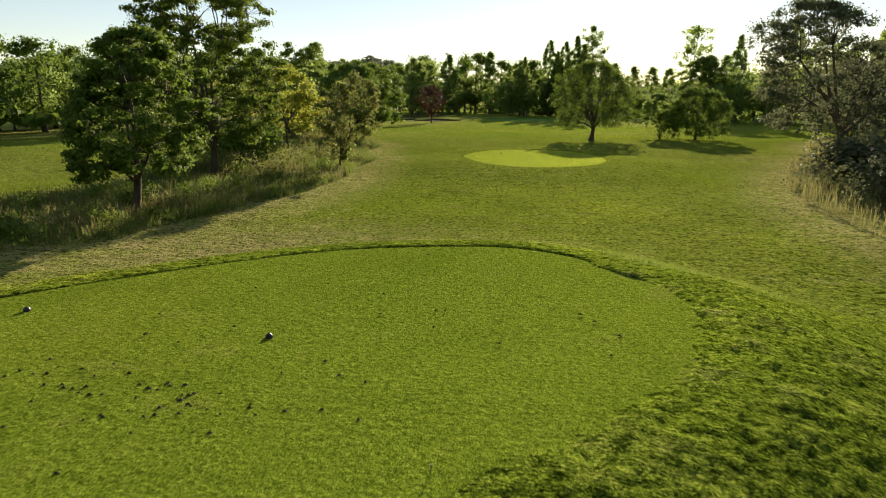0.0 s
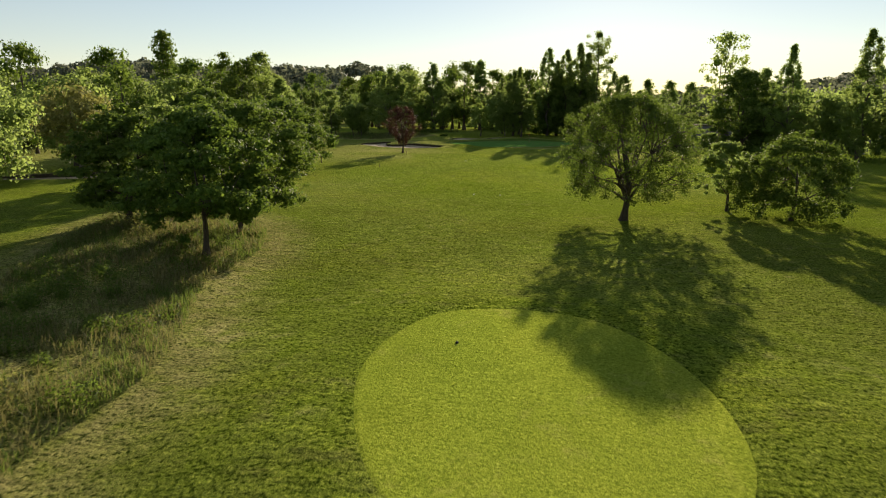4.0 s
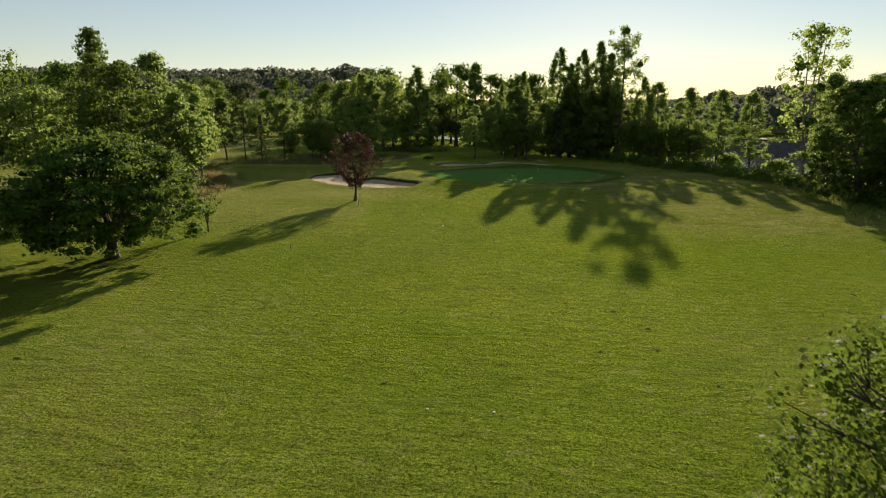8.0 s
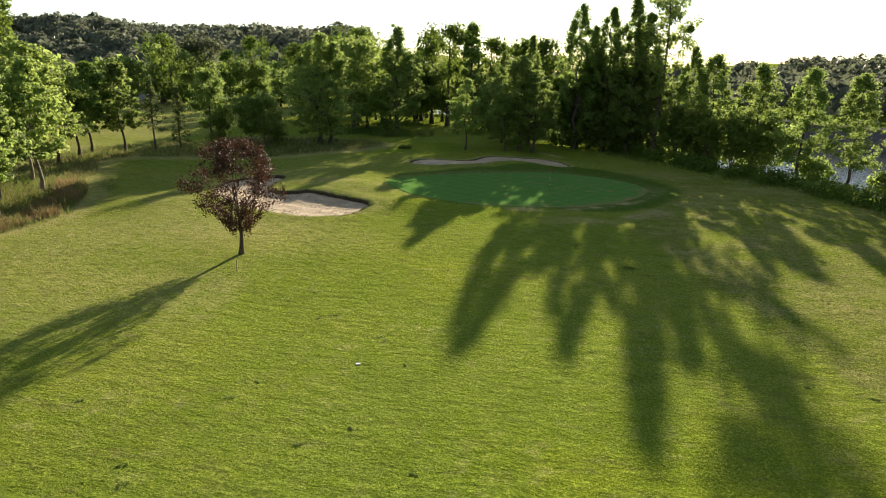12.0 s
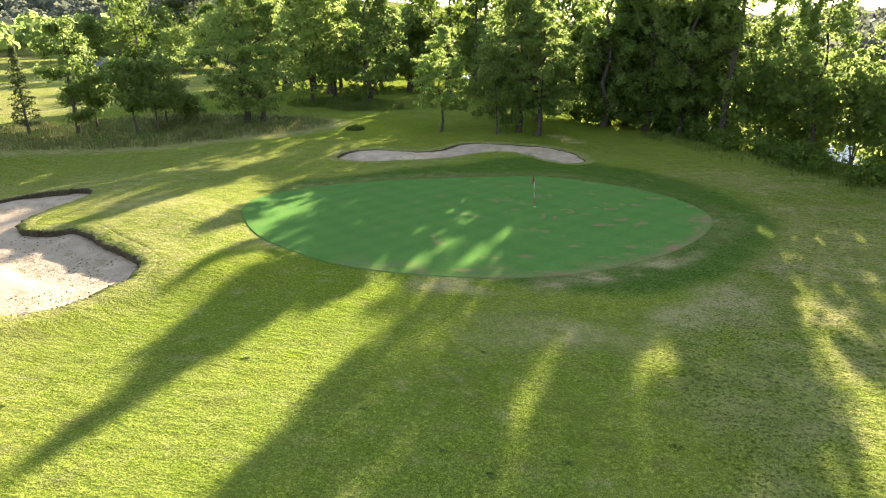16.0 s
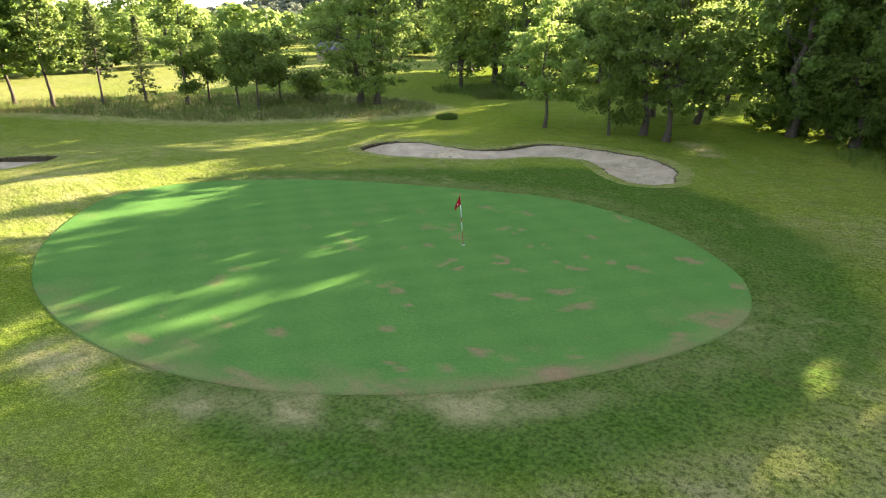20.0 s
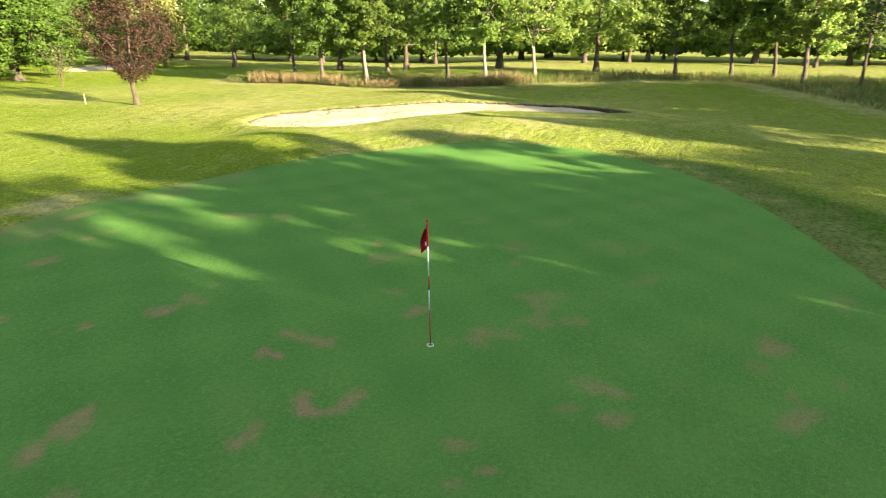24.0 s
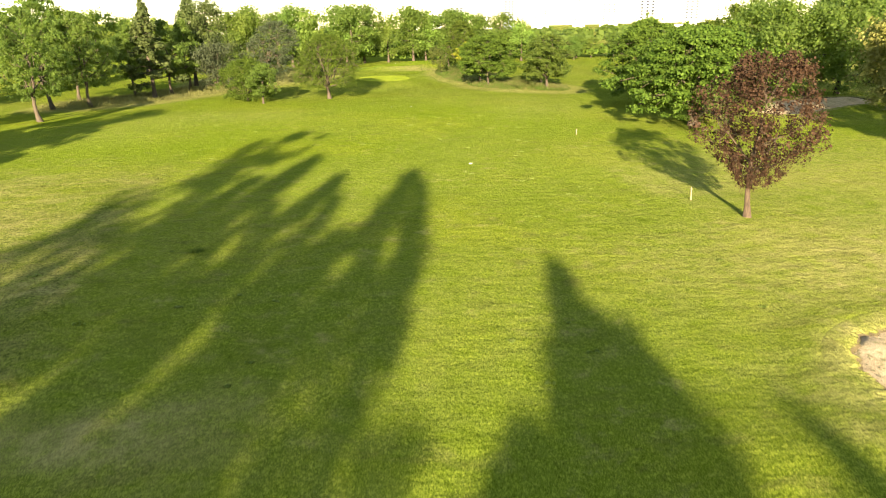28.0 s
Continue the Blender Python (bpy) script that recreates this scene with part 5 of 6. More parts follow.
# right of the tees
tree(20.6, 44.8, 11.0, 11.0, 2.2, M_LEAF_GREY, "round", "leaning grey-green willow-like tree over the rough", 26000, 0.14, 0.3, (-3.6, -0.8), seed=100, lump=0.06, fill=0.1, core=0.06, fine=380)
tree(28.5, 46.5, 14.5, 8.0, 1.2, M_NEEDLE, "tall", "tall dark evergreen beside the tee", 6500, 0.28, 0.3, seed=101, limbs=15)
tree(25.5, 55.0, 8.0, 7.0, 0.8, M_LEAF_GREY, "bush", "grey-green shrubby tree in the rough", 5000, 0.22, 0.16, fork=3, limbs=6, seed=102)
tree(14.6, 28.5, 2.8, 4.6, 0.1, M_LEAF_GREY, "bush", "grey-green bush in the tall grass", 4200, 0.16, 0.06, fork=4, limbs=4, seed=103, name="bush", category="bush")
tree(13.6, 22.8, 2.2, 4.2, 0.1, M_LEAF_GREY, "bush", "grey-green bush in the tall grass", 3600, 0.16, 0.06, fork=4, limbs=4, seed=104, name="bush", category="bush")
right_a = tree(37.2, 73.5, 12.2, 8.0, 2.4, M_LEAF, "round", "leafy green tree in a row along the rough", 9000, 0.22, 0.24, seed=105, lump=0.085, fill=0.15, core=0.15, fine=200)
right_b = tree(32.0, 57.5, 11.2, 7.0, 2.6, M_LEAF, "tall", "leafy green tree in a row along the rough", 9000, 0.22, 0.22, seed=106, lump=0.085, fill=0.15, core=0.15, fine=200)
again(right_a, 41.5, 75.0, 1.1, 90)
again(right_b, 37.5, 58.0, 0.95, 90)
again(right_b, 31.0, 52.0, 1.0, 200)
again(right_a, 44.5, 62.0, 0.95, 300)
again(right_a, 36.0, 88.0, 1.0, 30)
again(right_b, 42.0, 95.0, 1.0, 150)
pine = tree(32.5, 44.0, 15.5, 8.5, 2.5, M_NEEDLE, "cone", "tall broad dark pine", 5500, 0.36, 0.3, seed=107, limbs=34, lump=0.13, flat=0.6)
again(pine, 33.0, 62.0, 0.9, 40, label="dark pine behind the row of trees")


# ---- trees further off ----
far_a = tree(-100, 108, 13.0, 10.0, 1.5, M_LEAF, "round", "distant green tree beyond the next fairway", 2600, 0.44, seed=120, limbs=8, core=0.12, twigs=False)
far_b = tree(-92, 118, 12.0, 10.0, 0.8, M_LEAF_LIGHT, "round", "distant light green tree beyond the next fairway", 2600, 0.44, seed=121, limbs=8, core=0.12, twigs=False)
far_c = tree(-112, 140, 17.0, 11.0, 1.5, M_LEAF_DARK, "tall", "distant tall dark tree", 2800, 0.46, seed=122, limbs=8, core=0.12, twigs=False)
poplar = tree(-117, 218, 30.0, 7.5, 2.0, M_LEAF_DARK, "poplar", "tall narrow poplar far off", 4200, 0.6, 0.5, seed=123, limbs=34, fork=2)
tree(-19.0, 236.0, 22.0, 4.6, 2.0, M_LEAF, "poplar", "tall narrow poplar behind the woods", 3200, 0.5, 0.4, seed=124, limbs=30)
willow = tree(-120, 304, 22.0, 20.0, 2.0, M_LEAF_GREY, "round", "huge pale willow far off", 4500, 0.75, seed=125, limbs=16)
rs_far = np.random.RandomState(7)
spots = []
# woods on the far side of the next fairway, then behind the hole
for i in range(34):
    u = i / 33
    spots.append((-74 - 40 * u + rs_far.normal() * 5, 62 + 150 * u + rs_far.normal() * 4))
for i in range(30):
    spots.append((-62 - 70 * rs_far.rand(), 262 + 40 * rs_far.rand()))
for i in range(20):
    spots.append((-34 + 34 * rs_far.rand(), 236 + 34 * rs_far.rand()))
for i in range(12):
    spots.append((-62 + 24 * rs_far.rand(), 232 + 20 * rs_far.rand()))
# beyond the start, seen when the camera turns back
for i in range(30):
    spots.append((-70 + 115 * (i / 29) + rs_far.normal() * 2.0, -17 - 9 * rs_far.rand() + (6 if i > 19 else 0)))
for i in range(16):
    spots.append((-100 - 14 * rs_far.rand(), -40 + 100 * i / 15 + rs_far.normal() * 2))
for i in range(8):
    spots.append((58 + 14 * rs_far.rand(), -20 + 16 * i + rs_far.normal() * 3))
for i, (x, y) in enumerate(spots):
    ob = (far_a, far_b, far_c, far_a, far_c)[rs_far.randint(5)]
    if -30 < y < -5 and x > -75:
        tall = 7.0 if -72 < x < -36 else 13.0 if x < -24 else 15.5
        again(far_a if i % 3 else far_b, x, y, tall / 13 * (0.85 + 0.2 * rs_far.rand()), 77 * i)
        continue
    again(ob, x, y, (0.85 + 0.4 * rs_far.rand()) * (0.68 + 0.009 * i if i < 34 else 1.0), 360 * rs_far.rand(), 0.9 + 0.25 * rs_far.rand())
# trees on the far left beside the bunker of the next hole
tree(-57.0, 97.0, 10.5, 8.0, 2.2, M_LEAF_PALE, "round", "pale yellow-green tree beside the far bunker", 6000, 0.3, 0.2, seed=126, limbs=14, bark=M_BARK_PALE)
again(far_a, -63.0, 104.0, 0.95, 140)
again(far_c, -66.0, 120.0, 0.85, 210)
again(far_a, -63.0, 132.0, 1.0, 100)
again(far_c, -66.0, 143.0, 0.95, 300)
again(far_a, -68.0, 154.0, 0.95, 20)


def woods(name, label, places, mat, seed):
    """Far wooded slopes as one mesh of leafy domes."""
    rs = np.random.RandomState(seed)
    out = []
    for x, y, h, w in places:
        z = ground_z(x, y)
        k = 100
        d = rs.normal(size=(k, 3))
        d /= np.linalg.norm(d, axis=1)[:, None]
        d[:, 2] = np.abs(d[:, 2]) * 1.0 - 0.15
        p = np.array([x, y, z + h * 0.45]) + d * np.array([w / 2, w / 2, h * 0.55]) * (0.75 + 0.35 * rs.rand(k))[:, None]
        up = d + rs.normal(size=(k, 3)) * 0.5
        up /= np.linalg.norm(up, axis=1)[:, None]
        a = np.cross(up, rs.normal(size=(k, 3)))
        a /= np.linalg.norm(a, axis=1)[:, None]
        s = np.cross(up, a)
        e = (w * 0.11 * (0.6 + 0.8 * rs.rand(k)))[:, None]
        out.append(np.stack([p - a * e, p + s * e * 0.7 + up * e * 0.2, p + a * e, p - s * e * 0.7 + up * e * 0.2], 1).reshape(-1, 3))
    ob = new(name, quads_mesh(name, np.concatenate(out), mat))
    return tagged(ob, label, "woods", kind="stuff")


places = []
for _ in range(900):
    y = 150 + 420 * rs_far.rand()
    b = 80 + 380 * rs_far.rand() ** 1.3
    x = float(np.interp(y, BANK_NEAR[::-1, 1], BANK_NEAR[::-1, 0])) + b / 0.86
    places.append((x, y, 8 + 7 * rs_far.rand(), 9 + 7 * rs_far.rand()))
hedge = [(-76 - 40 * u + rs_far.normal() * 3, 62 + 150 * u, 3 + 2.5 * rs_far.rand(), 5 + 2 * rs_far.rand()) for u in np.linspace(0, 1, 80)]
hedge += [(-72 + 118 * u, -27 - 3 * rs_far.rand() + (5 if u > 0.66 else 0), 3 + 2.5 * rs_far.rand(), 5 + 2 * rs_far.rand()) for u in np.linspace(0, 1, 50)]
hedge += [(-109 - 6 * rs_far.rand(), -42 + 104 * u, 3 + 3 * rs_far.rand(), 5 + 2 * rs_far.rand()) for u in np.linspace(0, 1, 40)]
hedge += [(-130 + 130 * u, 272 + 14 * rs_far.rand(), 3 + 3 * rs_far.rand(), 5 + 3 * rs_far.rand()) for u in np.linspace(0, 1, 44)]
woods("thicket", "dark thicket of bushes under the distant trees", hedge, M_LEAF_DARK, 4)
woods("wooded_hillside", "wooded hillside across the river", places, M_HAZED_WOODS, 5)
places = [(-460 + 480 * rs_far.rand(), 330 + 260 * rs_far.rand() ** 0.8, 9 + 7 * rs_far.rand(), 10 + 7 * rs_far.rand()) for _ in range(900)]
places = [p for p in places if beyond_bank(np.array([p[0]]), np.array([p[1]]))[0] < -12]
woods("far_woods", "distant woods on a low ridge", places, M_HAZED_WOODS, 6)
places = [(-300 + 700 * rs_far.rand(), -75 - 220 * rs_far.rand(), 5 + 4 * rs_far.rand(), 8 + 5 * rs_far.rand()) for _ in range(420)]
places += [(-150 - 160 * rs_far.rand(), -80 + 420 * rs_far.rand(), 10 + 7 * rs_far.rand(), 9 + 6 * rs_far.rand()) for _ in range(260)]
woods("far_woods", "distant woods behind the tees", places, M_LEAF, 8)
# undergrowth under the bank trees
places = []
for _ in range(150):
    u = rs_far.rand()
    cx, cy = np.interp(u, [0, 0.25, 0.5, 0.75, 1], [33.5, 31.5, 24, 12.5, 5]), np.interp(u, [0, 0.25, 0.5, 0.75, 1], [128, 150, 171, 190, 208])
    places.append((cx + 1.2 + 4.0 * rs_far.rand(), cy + 2.0 * rs_far.rand(), 1.2 + 1.3 * rs_far.rand(), 1.8 + 1.6 * rs_far.rand()))
rs_u = np.random.RandomState(9)
co = leaf_quads(rs_u, [(x, y, ground_z(x, y) + h * 0.4) for x, y, h, w in places], [w * 0.5 for x, y, h, w in places], [170] * len(places), 0.24)
tagged(new("undergrowth", quads_mesh("undergrowth", co, M_LEAF_DARK)), "dense undergrowth of brambles and nettles along the bank", "undergrowth", kind="stuff")
places = [(-20 + 6.0 * rs_far.rand(), 20 + 20 * rs_far.rand(), 0.9 + 0.9 * rs_far.rand(), 1.2 + 1.2 * rs_far.rand()) for _ in range(22)]
places += [(-22 - 6 * rs_far.rand(), 54 + 14 * rs_far.rand(), 0.9 + 0.8 * rs_far.rand(), 1.2 + 1.0 * rs_far.rand()) for _ in range(10)]
places += [(-44.5 - 6 * rs_far.rand(), 131 + 22 * rs_far.rand(), 0.8 + 0.8 * rs_far.rand(), 1.2 + 1.0 * rs_far.rand()) for _ in range(18)]
places += [(-38 - 14 * rs_far.rand(), 187 + 10 * rs_far.rand(), 0.7 + 0.7 * rs_far.rand(), 1.2 + 1.0 * rs_far.rand()) for _ in range(12)]
places += [(-36 + 12 * rs_far.rand(), 210 + 8 * rs_far.rand(), 0.8 + 0.8 * rs_far.rand(), 1.4 + 1.0 * rs_far.rand()) for _ in range(14)]
co = leaf_quads(rs_u, [(x, y, ground_z(x, y) + h * 0.4) for x, y, h, w in places], [w * 0.5 for x, y, h, w in places], [480] * len(places), 0.085)
tagged(new("undergrowth", quads_mesh("undergrowth", co, M_LEAF_OLIVE)), "low green shrubs and nettles among the tall grass", "undergrowth", kind="stuff")

rs_v = np.random.RandomState(19)
low = []
for _ in range(260):
    x, y = -24 + 14 * rs_v.rand(), 8 + 50 * rs_v.rand()
    if side_distance(STRIP_A, np.array([x]), np.array([y]))[0] < -0.5:
        low.append((x, y, 0.35 + 0.5 * rs_v.rand() ** 2, 0.6 + 0.8 * rs_v.rand()))
co = leaf_quads(rs_v, [(x, y, ground_z(x, y) + h * 0.5) for x, y, h, w in low], [w * 0.5 for x, y, h, w in low], [260] * len(low), 0.075)
tagged(new("undergrowth", quads_mesh("undergrowth", co, M_LEAF_DARK)), "low dark green weeds among the meadow grass", "undergrowth", kind="stuff")


# ---- tall grass ----
def blades(name, label, line, count, tall, mat, seed, edge_bias=0.0, keep=None):
    """Tufts of long thin blades inside a line: narrow bent quads."""
    rs = np.random.RandomState(seed)
    lo, hi = line.min(0), line.max(0)
    xs, ys = np.empty(0), np.empty(0)
    while len(xs) < count:
        x, y = lo[0] + (hi[0] - lo[0]) * rs.rand(count * 3), lo[1] + (hi[1] - lo[1]) * rs.rand(count * 3)
        d = side_distance(line, x, y)
        ok = (d < -0.05) & (rs.rand(len(x)) < 0.55 + 0.6 * value_noise(x, y, 1.6, seed)) & (rs.rand(len(x)) < np.exp(edge_bias * (d + 0.05)))
        if keep is not None:
            ok &= keep(x, y)
        xs, ys = np.concatenate([xs, x[ok]]), np.concatenate([ys, y[ok]])
    xs, ys = xs[:count], ys[:count]
    per = 4
    n = count * per
    x, y = np.repeat(xs, per) + rs.normal(size=n) * 0.06, np.repeat(ys, per) + rs.normal(size=n) * 0.06
    z = height(x, y, True) - 0.04
    hgt = np.repeat(tall * (0.45 + 0.75 * rs.rand(count)) * (1 + 0.35 * value_noise(xs, ys, 2.5, seed + 1)), per) * (0.6 + 0.6 * rs.rand(n))
    g = rs.rand(n) * 6.283
    w = 0.008 + 0.014 * tall * rs.rand(n)
    bend = hgt * (0.15 + 0.45 * rs.rand(n))
    dx, dy = np.cos(g), np.sin(g)
    root = np.stack([x, y, z], -1)
    side = np.stack([-dy * w, dx * w, 0 * w], -1)
    mid = root + np.stack([dx * bend * 0.35, dy * bend * 0.35, hgt * 0.6], -1)
    tip = root + np.stack([dx * bend, dy * bend, hgt], -1)
    co = np.stack([root, mid + side, tip, mid - side], 1).reshape(-1, 3)
    return tagged(new(name, quads_mesh(name, co, mat)), label, "grass", kind="stuff")


blades("meadow_grass", "tall dry meadow grass with seed heads", STRIP_A, 10000, 0.5, M_MEADOW, 40)
blades("lush_grass", "lush green long grass along the strip", STRIP_A, 16000, 0.42, M_SEDGE, 41, 0.35)
blades("meadow_grass", "tall dry meadow grass beside the trees", STRIP_B, 7000, 0.7, M_MEADOW, 42, 0.15)
DOCKS = outline([(-42.6, 126.0), (-43.7, 131.0), (-43.6, 137.0), (-44.0, 142.0), (-46.5, 148.0), (-50.0, 152.5), (-51.5, 151.0), (-47.5, 145.0), (-45.8, 138.0), (-46.0, 131.0), (-45.0, 125.0)], 4)
blades("dock_plants", "reddish dry dock stems along the strip edge", DOCKS, 2600, 0.85, M_DOCK, 51, 0.2)
blades("lush_grass", "lush long grass and nettles under the trees", STRIP_B, 7000, 0.65, M_SEDGE, 43)
blades("meadow_grass", "tall dry grass in the rough", STRIP_C, 7000, 0.7, M_MEADOW, 44, 0.1)
blades("lush_grass", "long green grass along the river bank", STRIP_D, 6000, 0.9, M_SEDGE, 45, 0.12)
blades("lush_grass", "clump of long grass on a mound", STRIP_E, 3000, 0.9, M_SEDGE, 46)
LAWN_A = outline([(-11, 11), (-9, 30), (-11, 42), (12, 40), (10, 26), (9, 12), (9, -3), (-2, -3), (3, 3), (3, 8), (-2, 11.5), (-7, 9.0)], 4)
LAWN_B = outline([(-13, 46), (-15, 66), (-26, 78), (-27, 128), (-15, 146), (4, 152), (24, 150), (26, 110), (24, 76), (18, 52), (10, 34), (4, 34), (5, 44), (1, 50), (-6, 50), (-6, 44), (-10, 40)], 4)
not_tee = lambda x, y: (side_distance(TEE_FRONT, x, y) > 0.1) & (side_distance(TEE_BACK, x, y) > 0.1)
blades("lawn_tufts", "tufts of short mown grass round the back tee", LAWN_A, 9000, 0.09, M_TUFT, 48, keep=not_tee)
blades("lawn_tufts", "tufts of short mown grass on the fairway", LAWN_B, 7000, 0.1, M_TUFT, 49, keep=not_tee)
NEAR_ROUGH = outline([(-1.4, -2.8), (1.4, 0.5), (2.6, 4.0), (2.4, 7.4), (0.6, 9.8), (4.0, 10.5), (7.0, 6.0), (6.5, -2.8)], 4)
blades("lawn_tufts", "tufts of longer grass beside the back tee", NEAR_ROUGH, 9000, 0.085, M_TUFT, 52, keep=not_tee)
rs_w = np.random.RandomState(61)
spots = [(-26 + 48 * rs_w.rand(), 84 + 66 * rs_w.rand(), 0.25 + 0.6 * rs_w.rand() ** 3) for _ in range(170)]
spots = [q for q in spots if value_noise(np.array([q[0]]), np.array([q[1]]), 7, 62)[0] > -0.15 and side_distance(GREEN, np.array([q[0]]), np.array([q[1]]))[0] > 6]
bits = [(x + rs_w.normal() * 0.2 * k, y + rs_w.normal() * 0.14 * k, k) for x, y, k in spots for _ in range(5)]
co = leaf_quads(rs_w, [(x, y, ground_z(x, y) + 0.02) for x, y, k in bits], [(0.08 + 0.13 * rs_w.rand()) * k for x, y, k in bits], [14] * len(bits), 0.075)
floor_z = height(co[:, 0], co[:, 1], True)
co[:, 2] = floor_z + 0.005 + 0.65 * np.abs(co[:, 2] - floor_z)
tagged(new("clover_patches", quads_mesh("clover_patches", co, M_LEAF_LIGHT)), "dark clumps of clover and plantain in the fairway", "weeds", kind="stuff")
rs_s = np.random.RandomState(77)
sand_co = np.array([v.co for v in sand_1.data.vertices])
sand_d = side_distance(BUNKER_1, sand_co[:, 0], sand_co[:, 1])
near_lip = sand_co[(sand_d < -0.2) & (sand_co[:, 0] > -31) & (sand_d > -2.2 - 1.5 * rs_s.rand(len(sand_d)))]
near_lip = near_lip[value_noise(near_lip[:, 0], near_lip[:, 1], 1.6, 78) > 0.05]
near_lip = near_lip[rs_s.rand(len(near_lip)) < 0.4]
co = leaf_quads(rs_s, [(x, y, z + 0.015) for x, y, z in near_lip], 0.05 + 0.1 * rs_s.rand(len(near_lip)) ** 2, [9] * len(near_lip), 0.055)
tagged(new("sand_weeds", quads_mesh("sand_weeds", co, M_LEAF_GREY)), "small grey-green weeds creeping over bunker sand", "weeds", kind="stuff")
for line, count in ((BUNKER_1, 2400), (BUNKER_2, 1500)):
    c = line.mean(0)
    wide = line + (line - c) / np.linalg.norm(line - c, axis=1)[:, None] * 1.2
    blades("lip_grass", "ragged longer grass along the bunker lip", wide, count, 0.12, M_LIP, 53, keep=lambda x, y, k=line: (side_distance(k, x, y) > 0.0) & (side_distance(k, x, y) < 0.45))
dark_tuft = outline([(2.3, 135.8), (2.9, 135.7), (3.0, 136.2), (2.4, 136.3)])
blades("lush_grass", "single dark tuft of coarse grass", dark_tuft, 70, 0.2, M_SEDGE, 50)
mound = outline([(-26.3, 195.4), (-25.2, 195.0), (-24.2, 195.6), (-24.4, 196.4), (-25.6, 196.6)])
blades("lush_grass", "small tuft of long dark grass", mound, 900, 0.6, M_SEDGE, 47)


# ---- small things ----
def lathe(name, profile, mat, parent=None, label="", sides=20):
    bm = bmesh.new()
    rings = []
    for r, z in profile:
        rings.append([bm.verts.new((max(r, 1e-4) * math.cos(2 * math.pi * s / sides), max(r, 1e-4) * math.sin(2 * math.pi * s / sides), z)) for s in range(sides)])
    for a, b in zip(rings, rings[1:]):
        for s in range(sides):
            bm.faces.new((a[s], a[(s + 1) % sides], b[(s + 1) % sides], b[s]))
    bm.faces.new(rings[-1])
    bm.faces.new(rings[0][::-1])
    ob = part(name, bm, mat, parent, label)
    ob.data.polygons.foreach_set("use_smooth", [True] * len(ob.data.polygons))
    return ob


def flagstick(x, y):
    root = new("flagstick")
    z = ground_z(x, y) + 0.022
    root.matrix_basis = pose(x, y, z, 3.0, -2.8, 0)
    bands = [(-0.1, 0.62, M_REDPAINT), (0.62, 0.98, M_WHITE), (0.98, 1.22, M_REDPAINT), (1.22, 1.72, M_WHITE), (1.72, 2.13, M_RED)]
    for a, b, m in bands:
        lathe("pole_band", [(0.011, a), (0.011, b)], m, root, "white band" if m is M_WHITE else "red band")
    lathe("finial", [(0.012, 2.13), (0.018, 2.14), (0.018, 2.16), (0.004, 2.175)], M_RED, root)
    cols, rows = 9, 9
    bm = bmesh.new()
    grid = []
    for i in range(cols):
        u = i / (cols - 1)
        line = []
        for j in range(rows):
            v = j / (rows - 1)
            # the cloth hangs down and folds
            px = 0.012 + u * 0.23 * (0.12 + 0.88 * min(1.0, v * 1.7))
            py = 0.05 * math.sin(u * 7 + v * 2.0) * u
            pz = 2.12 - v * 0.4 - u * (0.1 + 0.08 * v) - 0.015 * math.sin(u * 9)
            line.append(bm.verts.new((px, py, pz)))
        grid.append(line)
    for i in range(cols - 1):
        for j in range(rows - 1):
            bm.faces.new((grid[i][j], grid[i + 1][j], grid[i + 1][j + 1], grid[i][j + 1]))
    bmesh.ops.solidify(bm, geom=bm.faces[:], thickness=0.004)
    cloth = part("flag", bm, M_RED, root, "red cloth flag hanging in folds")
    cloth.rotation_euler = (0, 0, radians(-130))
    cloth.data.polygons.foreach_set("use_smooth", [True] * len(cloth.data.polygons))
    emblem = lathe("emblem", [(0.0, 0), (0.035, 0.0), (0.035, 0.002)], M_WHITE, cloth, "small white round emblem", 14)
    emblem.matrix_basis = pose(0.11, -0.012, 1.74, 90, 0, 10)
    cup = lathe("cup_liner", [(0.052, -0.1), (0.056, -0.1), (0.060, 0.004), (0.054, 0.006), (0.052, -0.08)], M_WHITE, root, "white rim of the hole cup")
    return tagged(root, "red and white striped flagstick standing in the hole", "flagstick")


flagstick(-2.18, 168.2)


def tee_marker(x, y, lift, size=0.72):
    root = new("tee_marker")
    root.matrix_basis = pose(x, y, ground_z(x, y) + lift, 0, 0, 20) @ Matrix.Scale(size, 4)
    lathe("body", [(0.05, -0.03), (0.055, 0.0), (0.075, 0.05), (0.07, 0.11), (0.035, 0.15), (0.01, 0.16)], M_BLACK, root)
    lathe("spike", [(0.008, -0.12), (0.008, -0.02)], M_CONCRETE, root, sides=8)
    return tagged(root, "small dark tee marker standing on the tee box", "tee marker", "tee markers")


tee_marker(-8.3, 4.1, -0.05)
tee_marker(-4.2, 3.6, -0.05)
tee_marker(-2.9, 8.8, -0.05, 0.4)
tee_marker(-3.4, 43.5, -0.04)


